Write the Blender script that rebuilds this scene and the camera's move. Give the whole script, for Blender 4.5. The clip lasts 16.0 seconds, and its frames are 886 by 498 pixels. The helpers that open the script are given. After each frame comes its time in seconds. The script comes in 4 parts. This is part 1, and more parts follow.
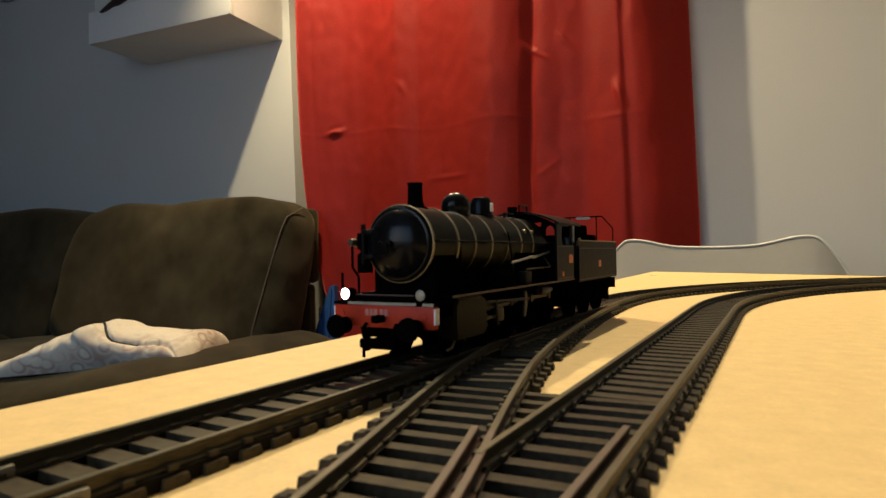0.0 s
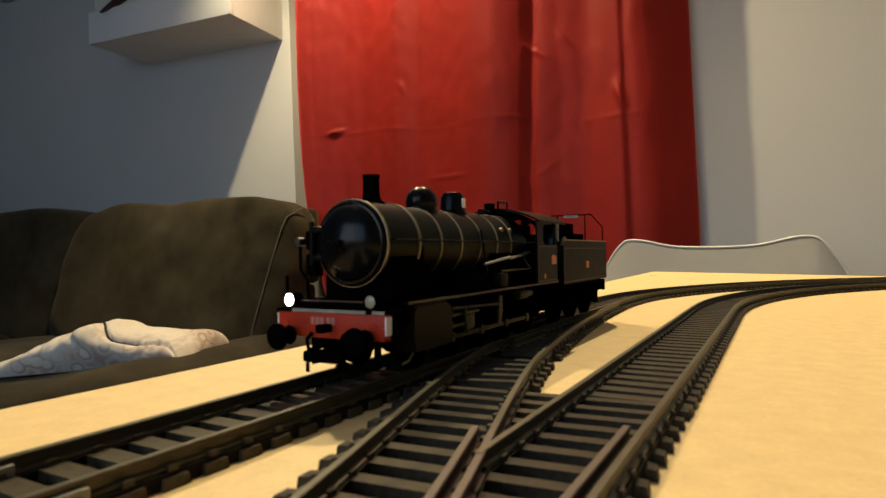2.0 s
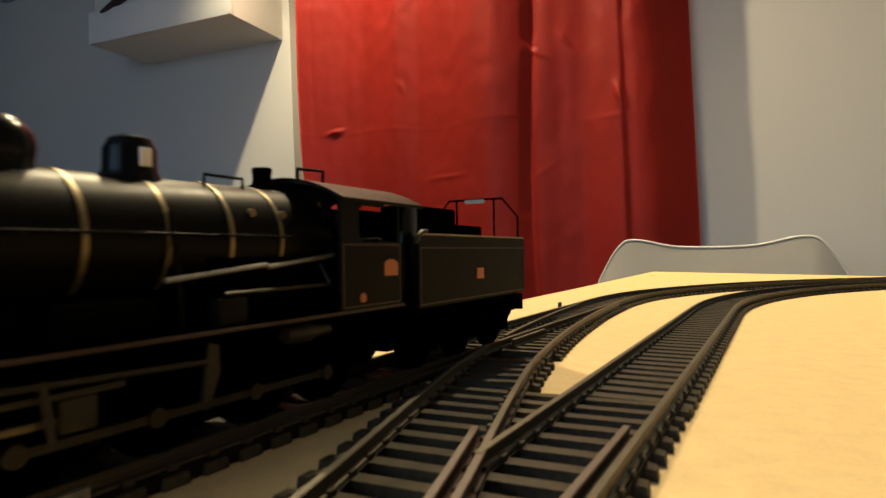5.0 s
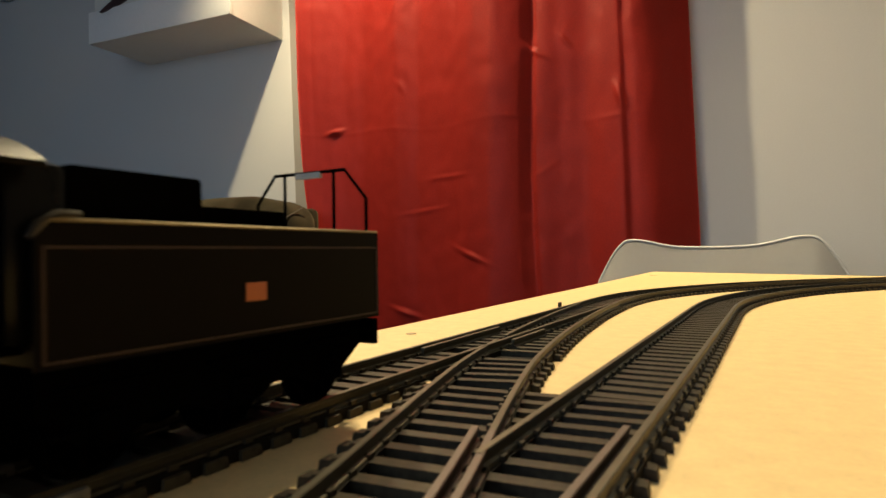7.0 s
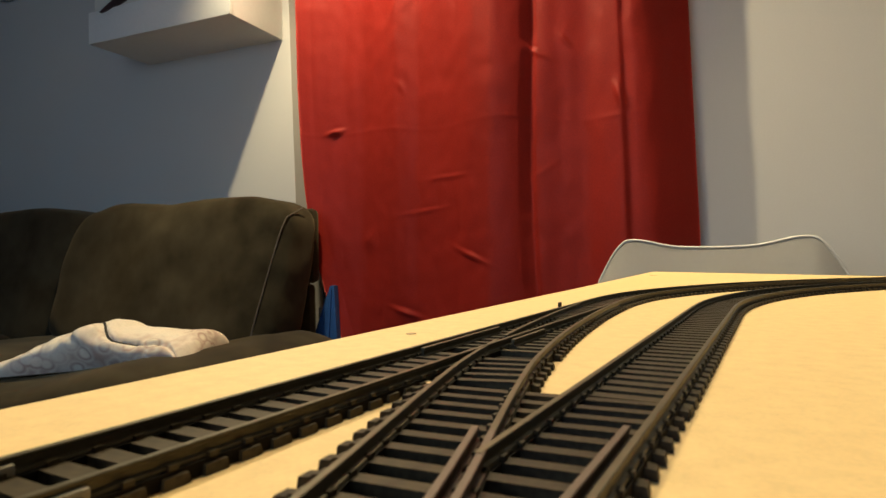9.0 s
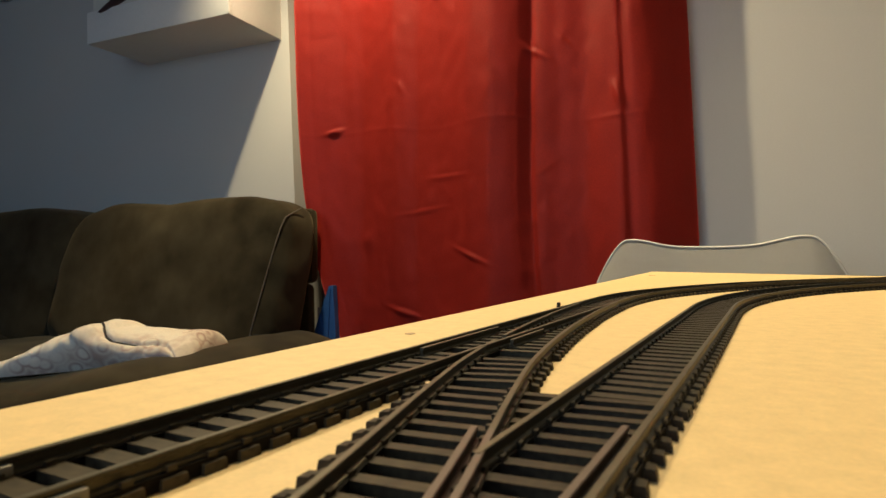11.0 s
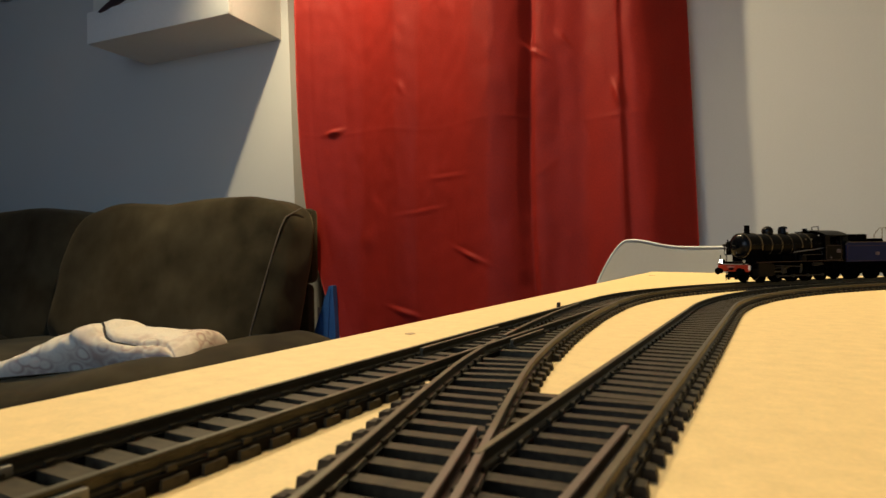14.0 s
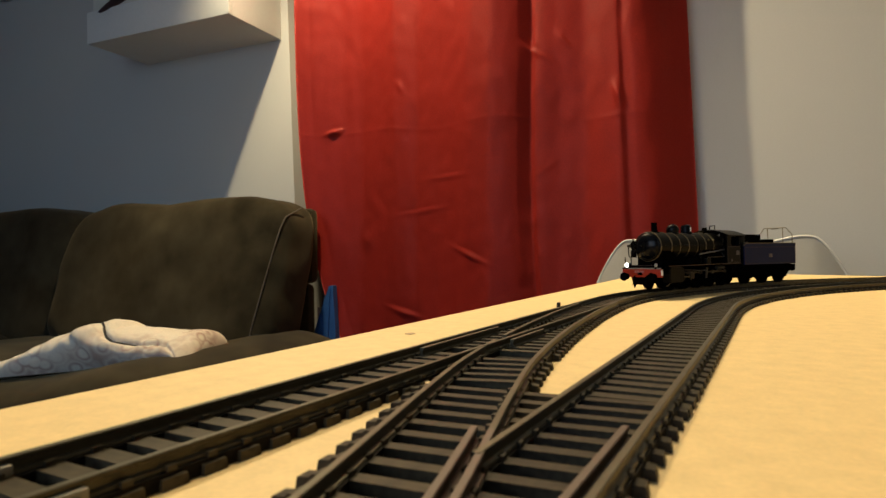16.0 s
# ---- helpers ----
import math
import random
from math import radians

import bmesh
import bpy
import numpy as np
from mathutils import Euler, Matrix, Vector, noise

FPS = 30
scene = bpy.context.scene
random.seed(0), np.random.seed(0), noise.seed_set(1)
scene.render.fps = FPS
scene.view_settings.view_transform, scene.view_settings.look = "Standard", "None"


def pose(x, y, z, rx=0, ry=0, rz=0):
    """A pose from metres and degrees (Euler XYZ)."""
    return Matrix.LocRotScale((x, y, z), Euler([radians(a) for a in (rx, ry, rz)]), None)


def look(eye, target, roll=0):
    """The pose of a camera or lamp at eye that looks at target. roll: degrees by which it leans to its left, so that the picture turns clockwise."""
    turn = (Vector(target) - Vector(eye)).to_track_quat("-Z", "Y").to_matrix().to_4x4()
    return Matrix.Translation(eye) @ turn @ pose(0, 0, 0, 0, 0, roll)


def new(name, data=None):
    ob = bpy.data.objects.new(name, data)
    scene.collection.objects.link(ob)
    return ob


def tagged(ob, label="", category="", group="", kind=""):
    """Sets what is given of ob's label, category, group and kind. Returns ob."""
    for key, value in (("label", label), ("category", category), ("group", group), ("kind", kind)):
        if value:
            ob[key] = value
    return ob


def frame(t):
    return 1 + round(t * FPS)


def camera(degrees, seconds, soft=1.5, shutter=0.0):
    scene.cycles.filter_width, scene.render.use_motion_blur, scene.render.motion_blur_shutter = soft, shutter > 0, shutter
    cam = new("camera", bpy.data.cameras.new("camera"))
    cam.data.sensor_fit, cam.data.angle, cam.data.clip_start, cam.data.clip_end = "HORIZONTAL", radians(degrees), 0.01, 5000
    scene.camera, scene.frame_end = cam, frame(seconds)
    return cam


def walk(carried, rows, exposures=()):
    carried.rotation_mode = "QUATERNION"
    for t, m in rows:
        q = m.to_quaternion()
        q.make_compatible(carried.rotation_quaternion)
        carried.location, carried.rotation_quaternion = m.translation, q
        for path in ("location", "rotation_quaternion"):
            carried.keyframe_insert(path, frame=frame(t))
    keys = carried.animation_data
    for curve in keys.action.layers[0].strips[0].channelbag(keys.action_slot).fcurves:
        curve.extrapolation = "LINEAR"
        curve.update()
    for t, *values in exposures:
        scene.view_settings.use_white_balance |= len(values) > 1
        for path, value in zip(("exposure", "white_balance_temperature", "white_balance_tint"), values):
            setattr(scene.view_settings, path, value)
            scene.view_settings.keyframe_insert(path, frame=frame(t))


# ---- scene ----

# ---------------------------------------------------------------- camera
EYE = (0.08481, 0.0, 0.78208)


def eye_pose(turn):
    return pose(*EYE, 90.446, 0, turn) @ pose(0, 0, 0, 0, 0, -0.88)


cam = camera(72.88, 16.0, soft=1.5, shutter=0.5)
walk(cam, [(0.0, eye_pose(29.182)), (9.2, eye_pose(29.182)), (11.3, eye_pose(29.074)), (16.0, eye_pose(29.074))],
     exposures=[(0.0, -0.10), (4.0, -0.05), (6.5, 0.08), (9.0, 0.0), (11.3, -0.13), (16.0, -0.13)])

# a small phone lens: what lies within a hand's width of it goes soft
cam.data.dof.use_dof, cam.data.dof.focus_distance, cam.data.dof.aperture_fstop = True, 0.42, 48.0

# ---------------------------------------------------------------- room frame
ROOM = Matrix.Translation((-0.5, 1.75, 0)) @ Matrix.Rotation(radians(6.0), 4, "Z")   # u along the wall, -v towards the room


def rm(u, v, z):
    """Room place: u along the curtain wall, v out of it into the room."""
    return ROOM @ Vector((u, -v, z))


def link_lamp(name, data, m):
    ob = new(name, data)
    ob.matrix_world = m
    return ob


# ---------------------------------------------------------------- light
world = bpy.data.worlds.new("world")
scene.world = world
world.use_nodes = True
wn = world.node_tree
sky = wn.nodes.new("ShaderNodeTexSky")
sky.sky_type, sky.sun_disc, sky.sun_elevation, sky.sun_rotation = "NISHITA", False, radians(20), radians(200)
wn.links.new(sky.outputs[0], wn.nodes["Background"].inputs[0])
wn.nodes["Background"].inputs[1].default_value = 0.08

# two bulbs of one ceiling fitting: one washes the curtain side, one is aimed at the table
for label, watts, place, aim, cone, blend in (("wide_bulb", 124, rm(-0.65, 0.60, 2.33), rm(0.65, 0.70, 1.13), 180, 0.34),
                                              ("table_bulb", 122, rm(0.05, 0.55, 2.33), rm(0.70, 1.10, 0.75), 96, 0.9)):
    bulb = bpy.data.lights.new(label, "SPOT")
    bulb.energy, bulb.color, bulb.shadow_soft_size = watts, (1.0, 0.82, 0.49), 0.02
    bulb.spot_size, bulb.spot_blend = radians(cone), blend
    link_lamp(label, bulb, look(place, aim))
day = bpy.data.lights.new("window_daylight", "AREA")
day.shape, day.size, day.size_y, day.energy, day.color = "RECTANGLE", 2.1, 1.2, 18, (0.36, 0.63, 1.0)
link_lamp("window_daylight", day, look(rm(-0.4, 3.63, 1.55), rm(-0.5, 0.0, 1.2)))

# ---------------------------------------------------------------- materials


def mat(name, base, rough=0.6, metal=0.0, vary=0.15, scale=8.0, fine=60.0, bump=0.1, other=None, spec=0.5, emit=0.0, sheen=0.0, dist=0.0005):
    """A surface with stains at one scale, grain at a finer one, and relief from both."""
    m = bpy.data.materials.new(name)
    m.use_nodes = True
    n, l = m.node_tree.nodes, m.node_tree.links
    b = n["Principled BSDF"]
    tc = n.new("ShaderNodeTexCoord")
    big, small = n.new("ShaderNodeTexNoise"), n.new("ShaderNodeTexNoise")
    for node, s, d in ((big, scale, 4), (small, fine, 6)):
        node.inputs["Scale"].default_value, node.inputs["Detail"].default_value = s, d
        l.new(tc.outputs["Object"], node.inputs["Vector"])
    mix = n.new("ShaderNodeMix")
    mix.data_type = "FLOAT"
    mix.inputs[0].default_value = 0.45
    l.new(big.outputs["Fac"], mix.inputs[2])
    l.new(small.outputs["Fac"], mix.inputs[3])
    ramp = n.new("ShaderNodeValToRGB")
    ramp.color_ramp.elements[0].position, ramp.color_ramp.elements[1].position = 0.32, 0.68
    lo = other if other else tuple(c * (1 - vary) for c in base)
    ramp.color_ramp.elements[0].color = (*lo, 1)
    ramp.color_ramp.elements[1].color = (*[min(1, c * (1 + vary * 0.6)) for c in base], 1)
    l.new(mix.outputs[0], ramp.inputs[0])
    l.new(ramp.outputs[0], b.inputs["Base Color"])
    rr = n.new("ShaderNodeMapRange")
    rr.inputs[3].default_value, rr.inputs[4].default_value = max(0.03, rough - 0.08), min(1, rough + 0.08)
    l.new(small.outputs["Fac"], rr.inputs[0])
    l.new(rr.outputs[0], b.inputs["Roughness"])
    b.inputs["Metallic"].default_value = metal
    b.inputs["Specular IOR Level"].default_value = spec
    b.inputs["Sheen Weight"].default_value = sheen
    if bump:
        bp = n.new("ShaderNodeBump")
        bp.inputs["Strength"].default_value, bp.inputs["Distance"].default_value = bump, dist
        l.new(mix.outputs[0], bp.inputs["Height"])
        l.new(bp.outputs[0], b.inputs["Normal"])
    if emit:
        b.inputs["Emission Color"].default_value = (*base, 1)
        b.inputs["Emission Strength"].default_value = emit
    return m


M = dict(
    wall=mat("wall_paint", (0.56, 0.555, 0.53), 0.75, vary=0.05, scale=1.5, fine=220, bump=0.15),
    # darker than the visible wall, to hold down bounced light
    low_bounce=mat("low_bounce_wall", (0.20, 0.19, 0.18), 0.8, vary=0.1, scale=1.5, fine=200),
    ceiling=mat("ceiling_paint", (0.55, 0.54, 0.52), 0.8, vary=0.04, scale=1.5, fine=200),
    floor=mat("floor_wood", (0.13, 0.085, 0.05), 0.45, vary=0.3, scale=3, fine=40),
    shelf=mat("shelf_white", (0.74, 0.73, 0.70), 0.45, vary=0.05, scale=3, fine=90, bump=0.04),
    red=mat("curtain_red", (0.45, 0.031, 0.021), 0.5, vary=0.2, scale=2.5, fine=260, bump=0.2, spec=0.22),
    suede=mat("sofa_suede", (0.042, 0.035, 0.021), 0.95, vary=0.5, scale=4, fine=11, bump=0.3, spec=0.04, sheen=0.22, other=(0.006, 0.0048, 0.003)),
    seam=mat("sofa_seam", (0.10, 0.08, 0.06), 0.8),
    linen=mat("pillow_linen", (0.76, 0.69, 0.57), 0.85, vary=0.12, scale=9, fine=160, bump=0.3),
    piping=mat("pillow_piping", (0.02, 0.018, 0.018), 0.7),
    chair=mat("chair_plastic", (0.50, 0.49, 0.46), 0.32, vary=0.04, scale=4, fine=120, bump=0.03),
    beech=mat("beech_legs", (0.45, 0.28, 0.14), 0.5, vary=0.25, scale=10, fine=70),
    mdf=mat("mdf_board", (0.72, 0.52, 0.232), 0.62, vary=0.13, scale=160, fine=900, bump=0.25, dist=0.0002),
    mdf_edge=mat("mdf_edge", (0.50, 0.34, 0.18), 0.8, vary=0.25, scale=60, fine=700, bump=0.5),
    sleeper=mat("sleeper_plastic", (0.066, 0.053, 0.031), 0.5, spec=0.12, vary=0.5, scale=130, fine=700, bump=0.35, other=(0.020, 0.014, 0.009), dist=0.0003),
    rail=mat("rail_metal", (0.070, 0.060, 0.038), 0.45, metal=0.55, vary=0.35, scale=60, fine=700, bump=0.1),
    point=mat("point_rail_plastic", (0.055, 0.025, 0.013), 0.5, vary=0.3, scale=60, fine=600),
    black=mat("loco_black", (0.0034, 0.0030, 0.0023), 0.40, vary=0.3, scale=60, fine=500, bump=0.08, spec=0.065, dist=0.0002),
    soot=mat("loco_frame_black", (0.0020, 0.0018, 0.0016), 0.7, vary=0.3, scale=60, fine=500, bump=0.1, spec=0.0, dist=0.0002),
    gloss=mat("smokebox_gloss_black", (0.004, 0.004, 0.0045), 0.2, vary=0.2, scale=60, fine=500, bump=0.03, spec=0.125, dist=0.0001),
    brass=mat("boiler_band", (0.20, 0.155, 0.085), 0.42, metal=0.85, vary=0.2, scale=80, fine=500, bump=0),
    steel=mat("bright_steel", (0.45, 0.43, 0.40), 0.32, metal=0.8, vary=0.15, scale=80, fine=500, bump=0),
    beam=mat("beam_red", (0.37, 0.028, 0.008), 0.5, spec=0.2, vary=0.15, scale=90, fine=600, bump=0.05),
    white=mat("white_paint", (0.75, 0.75, 0.76), 0.5, vary=0.05, bump=0),
    orange=mat("orange_plate", (0.55, 0.15, 0.045), 0.45, vary=0.1, scale=200, bump=0),
    lining=mat("lining_maroon", (0.030, 0.009, 0.007), 0.5, vary=0.1, bump=0),
    lit=mat("lamp_lit", (1.0, 0.93, 0.86), 0.4, vary=0.0, bump=0, emit=30.0),
    lens=mat("lamp_lens", (0.30, 0.27, 0.20), 0.15, vary=0.1, bump=0),
    blue=mat("blue_plastic", (0.03, 0.10, 0.30), 0.4, vary=0.2, scale=8, fine=70),
    paper=mat("paper", (0.70, 0.66, 0.58), 0.7, vary=0.08, scale=10),
    dusty=mat("dusty_sleeper_plastic", (0.052, 0.042, 0.022), 0.55, spec=0.12, vary=0.6, scale=160, fine=700, bump=0.35, other=(0.018, 0.012, 0.008), dist=0.0003),
    rusty=mat("reddish_sleeper_plastic", (0.047, 0.036, 0.019), 0.55, spec=0.12, vary=0.6, scale=190, fine=700, bump=0.35, other=(0.012, 0.007, 0.005), dist=0.0003),
    gear=mat("dull_gear_metal", (0.036, 0.030, 0.021), 0.5, metal=0.5, vary=0.35, scale=150, fine=700, bump=0.05),
    casting=mat("brown_black_casting", (0.0065, 0.0050, 0.0034), 0.5, vary=0.3, scale=90, fine=600, spec=0.10),
    dull=mat("dull_plate", (0.10, 0.075, 0.075), 0.4, vary=0.1, bump=0),
    # shade of the niche put into its colour
    niche_shade=mat("niche_shade_grey", (0.085, 0.085, 0.085), 0.6, vary=0.1, scale=3, fine=80),
    # web moulding, with the shade between the sleepers in its colour
    web=mat("track_web_gap_shade", (0.008, 0.006, 0.0045), 0.8, vary=0.3, scale=120, fine=900, spec=0.15),
    faded=mat("faded_paint", (0.42, 0.15, 0.12), 0.5, vary=0.3, scale=400, fine=900, bump=0),
    worn=mat("worn_edge", (0.26, 0.24, 0.19), 0.5, vary=0.3, scale=300, bump=0),
    plum=mat("dark_cover", (0.10, 0.05, 0.06), 0.5, vary=0.4, scale=12),
)
M["suede"].node_tree.nodes["Principled BSDF"].inputs["Sheen Tint"].default_value = (0.85, 0.68, 0.42, 1)
# brown ring print on the pillow cloth
n, l = M["linen"].node_tree.nodes, M["linen"].node_tree.links
bsdf = n["Principled BSDF"]
was = bsdf.inputs["Base Color"].links[0].from_socket
tc, vor, ring, patch, cut, both, mx = (n.new("ShaderNode" + k) for k in ("TexCoord", "TexVoronoi", "ValToRGB", "TexNoise", "ValToRGB", "Math", "MixRGB"))
vor.inputs["Scale"].default_value = 24
patch.inputs["Scale"].default_value = 5.5
l.new(tc.outputs["Object"], vor.inputs["Vector"])
l.new(tc.outputs["Object"], patch.inputs["Vector"])
for pos, val in ((0.30, 0.0), (0.42, 1.0), (0.55, 0.2), (0.75, 0.9)):
    e = ring.color_ramp.elements.new(pos)
    e.color = (val, val, val, 1)
cut.color_ramp.elements[0].position, cut.color_ramp.elements[1].position = 0.46, 0.60
both.operation = "MULTIPLY"
l.new(vor.outputs["Distance"], ring.inputs[0])
l.new(patch.outputs["Fac"], cut.inputs[0])
l.new(ring.outputs[0], both.inputs[0])
l.new(cut.outputs[0], both.inputs[1])
soften = n.new("ShaderNodeMath")
soften.operation = "MULTIPLY"
soften.inputs[1].default_value = 0.75
l.new(both.outputs[0], soften.inputs[0])
l.new(soften.outputs[0], mx.inputs[0])
l.new(was, mx.inputs[1])
mx.inputs[2].default_value = (0.36, 0.20, 0.16, 1)
l.new(mx.outputs[0], bsdf.inputs["Base Color"])
M["tender_a"] = mat("tender_brown_black", (0.0040, 0.0026, 0.0020), 0.45, spec=0.06, vary=0.25, scale=70, fine=500, bump=0.06, dist=0.0002)
M["tender_b"] = mat("tender_blue_black", (0.006, 0.012, 0.050), 0.36, spec=0.15, vary=0.2, scale=70, fine=500, bump=0.06, dist=0.0002)

# ---------------------------------------------------------------- mesh helpers


def mesh_of(name, bm, material, smooth=35):
    me = bpy.data.meshes.new(name)
    bmesh.ops.recalc_face_normals(bm, faces=bm.faces)
    if smooth:
        lim = radians(smooth)
        for f in bm.faces:
            f.smooth = True
        for e in bm.edges:
            if len(e.link_faces) == 2 and e.calc_face_angle(0) > lim:
                e.smooth = False
    bm.to_mesh(me)
    bm.free()
    me.materials.append(material)
    return me


def part(name, bm, material, parent=None, label="", smooth=35):
    ob = new(name, mesh_of(name, bm, material, smooth))
    if parent is not None:
        ob.parent = parent
    return tagged(ob, label)


def thing(name, label, category, group="", kind="", m=None):
    ob = new(name)
    ob.empty_display_size = 0.02
    if m is not None:
        ob.matrix_world = m
    return tagged(ob, label, category, group, kind)


def box(x0, x1, y0, y1, z0, z1, bevel=0.0, bm=None, seg=2):
    bm = bm or bmesh.new()
    r = bmesh.ops.create_cube(bm, size=1.0)
    vs = r["verts"]
    for v in vs:
        v.co = Vector(((x0 + x1) / 2 + v.co.x * (x1 - x0), (y0 + y1) / 2 + v.co.y * (y1 - y0), (z0 + z1) / 2 + v.co.z * (z1 - z0)))
    if bevel:
        es = {e for v in vs for e in v.link_edges}
        bmesh.ops.bevel(bm, geom=list(es), offset=bevel, segments=seg, profile=0.5, affect="EDGES")
    return bm


def rod(points, r, seg=8, bm=None, caps=True):
    """A round bar through points, or with a radius for each point."""
    bm = bm or bmesh.new()
    pts = [Vector(p) for p in points]
    rs = r if isinstance(r, (list, tuple)) else [r] * len(pts)
    rings = []
    ref = None
    for i, p in enumerate(pts):
        d = (pts[min(i + 1, len(pts) - 1)] - pts[max(i - 1, 0)]).normalized()
        if ref is None:
            ref = d.orthogonal().normalized()
        a = (ref - d * ref.dot(d))
        a = a.normalized() if a.length > 1e-6 else d.orthogonal().normalized()
        b = d.cross(a)
        ref = a
        rings.append([bm.verts.new(p + rs[i] * (math.cos(k * math.tau / seg) * a + math.sin(k * math.tau / seg) * b)) for k in range(seg)])
    for i in range(len(rings) - 1):
        for k in range(seg):
            bm.faces.new((rings[i][k], rings[i][(k + 1) % seg], rings[i + 1][(k + 1) % seg], rings[i + 1][k]))
    if caps:
        bm.faces.new(rings[0][::-1])
        bm.faces.new(rings[-1])
    return bm


def lathe(profile, axis="y", at=(0, 0, 0), seg=32, bm=None):
    """Turn (along, radius) pairs round an axis through at."""
    bm = bm or bmesh.new()
    o = Vector(at)
    rings = []
    for a, r in profile:
        ring = []
        for k in range(seg):
            c, s = r * math.cos(k * math.tau / seg), r * math.sin(k * math.tau / seg)
            ring.append(bm.verts.new(o + Vector({"y": (c, a, s), "z": (c, s, a), "x": (a, c, s)}[axis])))
        rings.append(ring)
    for i in range(len(rings) - 1):
        for k in range(seg):
            bm.faces.new((rings[i][k], rings[i][(k + 1) % seg], rings[i + 1][(k + 1) % seg], rings[i + 1][k]))
    if profile[0][1] > 0:
        bm.faces.new(rings[0])
    if profile[-1][1] > 0:
        bm.faces.new(rings[-1])
    bmesh.ops.remove_doubles(bm, verts=bm.verts, dist=1e-7)
    return bm


def extrude(outline, a0, a1, axis="x", bm=None):
    """A flat outline of pairs pushed from a0 to a1 along an axis."""
    bm = bm or bmesh.new()

    def put(p, a):
        return {"x": (a, p[0], p[1]), "y": (p[0], a, p[1]), "z": (p[0], p[1], a)}[axis]
    lo = [bm.verts.new(put(p, a0)) for p in outline]
    hi = [bm.verts.new(put(p, a1)) for p in outline]
    n = len(outline)
    bm.faces.new(lo[::-1])
    bm.faces.new(hi)
    for i in range(n):
        bm.faces.new((lo[i], lo[(i + 1) % n], hi[(i + 1) % n], hi[i]))
    return bm


def grid_sheet(nu, nv, f, close_u=False, bm=None):
    """A sheet of nu x nv quads through f(s, t), s and t from 0 to 1."""
    bm = bm or bmesh.new()
    rows = [[bm.verts.new(f(i / nu, j / nv)) for i in range(nu + (0 if close_u else 1))] for j in range(nv + 1)]
    w = len(rows[0])
    for j in range(nv):
        for i in range(nu):
            bm.faces.new((rows[j][i], rows[j][(i + 1) % w], rows[j + 1][(i + 1) % w], rows[j + 1][i]))
    return bm


def cushion(cx, cy, cz, lx, ly, lz, power=4.0, n=28, warp=0.0, seed=0, shape=None):
    """A stuffed block: a cube pushed towards a rounded block, with soft dents."""
    bm = bmesh.new()
    bmesh.ops.create_cube(bm, size=2.0)
    bmesh.ops.subdivide_edges(bm, edges=bm.edges, cuts=n, use_grid_fill=True)
    for v in bm.verts:
        p = v.co
        k = (abs(p.x) ** power + abs(p.y) ** power + abs(p.z) ** power) ** (1 / power)
        q = p / k
        w = Vector((cx + q.x * lx / 2, cy + q.y * ly / 2, cz + q.z * lz / 2))
        if shape:
            w = shape(q, w)
        if warp:
            d = noise.noise(w * 5 + Vector((seed, 0, 0))) + 0.5 * noise.noise(w * 13 + Vector((0, seed, 0)))
            w += q.normalized() * warp * d
        v.co = w
    return bm


# ---------------------------------------------------------------- room shell
def wall_piece(name, u0, u1, v0, v1, z0, z1, material="wall"):
    ob = part(name, box(u0, u1, -v1, -v0, z0, z1), M[material])
    ob.matrix_world = ROOM
    return tagged(ob, kind="structure")


W0, W1, DEEP, HIGH = -3.4, 1.75, 3.7, 2.5
wall_piece("floor", W0, W1, -0.2, DEEP, -0.1, 0.0, "floor")
wall_piece("ceiling", W0 - 0.15, W1 + 0.15, -0.2, DEEP + 0.15, HIGH, HIGH + 0.1, "ceiling")
# walls out of view, darkened so that they bounce little light
wall_piece("wall_east", W1, W1 + 0.15, -0.2, DEEP, 0.0, HIGH, "low_bounce")
wall_piece("wall_west", W0 - 0.15, W0, -0.2, DEEP, 0.0, HIGH, "low_bounce")
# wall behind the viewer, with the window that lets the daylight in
wall_piece("wall_south_a", W0, -1.5, DEEP, DEEP + 0.15, 0.0, HIGH, "low_bounce")
wall_piece("wall_south_b", 0.7, W1, DEEP, DEEP + 0.15, 0.0, HIGH, "low_bounce")
wall_piece("wall_south_c", -1.5, 0.7, DEEP, DEEP + 0.15, 0.0, 0.9, "low_bounce")
wall_piece("wall_south_d", -1.5, 0.7, DEEP, DEEP + 0.15, 2.2, HIGH, "low_bounce")
# curtain wall: sofa side, window niche behind the curtain, right side
ob = part("wall_north_sofa_side", extrude([(W0, 0.0), (-0.927, 0.0), (-0.996, HIGH), (W0, HIGH)], 0.0, 0.15, "y"), M["wall"])
ob.matrix_world = ROOM
tagged(ob, kind="structure")
wall_piece("wall_north", -0.80, W1, -0.15, 0.0, 0.0, HIGH)
# niche back is coloured dark for the shade beside the curtain
wall_piece("wall_north_niche", -1.10, -0.60, -0.32, -0.17, 0.0, HIGH, "niche_shade")

# ---------------------------------------------------------------- ceiling light
lamp = thing("ceiling_light", "plain white ceiling lamp with a bare bulb", "lamp", m=Matrix.Translation(rm(-0.65, 0.60, 0)))
part("canopy", lathe([(HIGH - 0.002, 0.0), (HIGH - 0.002, 0.05), (HIGH - 0.02, 0.05), (HIGH - 0.03, 0.02), (HIGH - 0.03, 0.0)], "z"), M["shelf"], lamp)
part("stem", lathe([(HIGH - 0.03, 0.018), (2.40, 0.018)], "z", seg=16), M["shelf"], lamp)
arm_to = rm(0.05, 0.55, 0) - rm(-0.65, 0.60, 0)
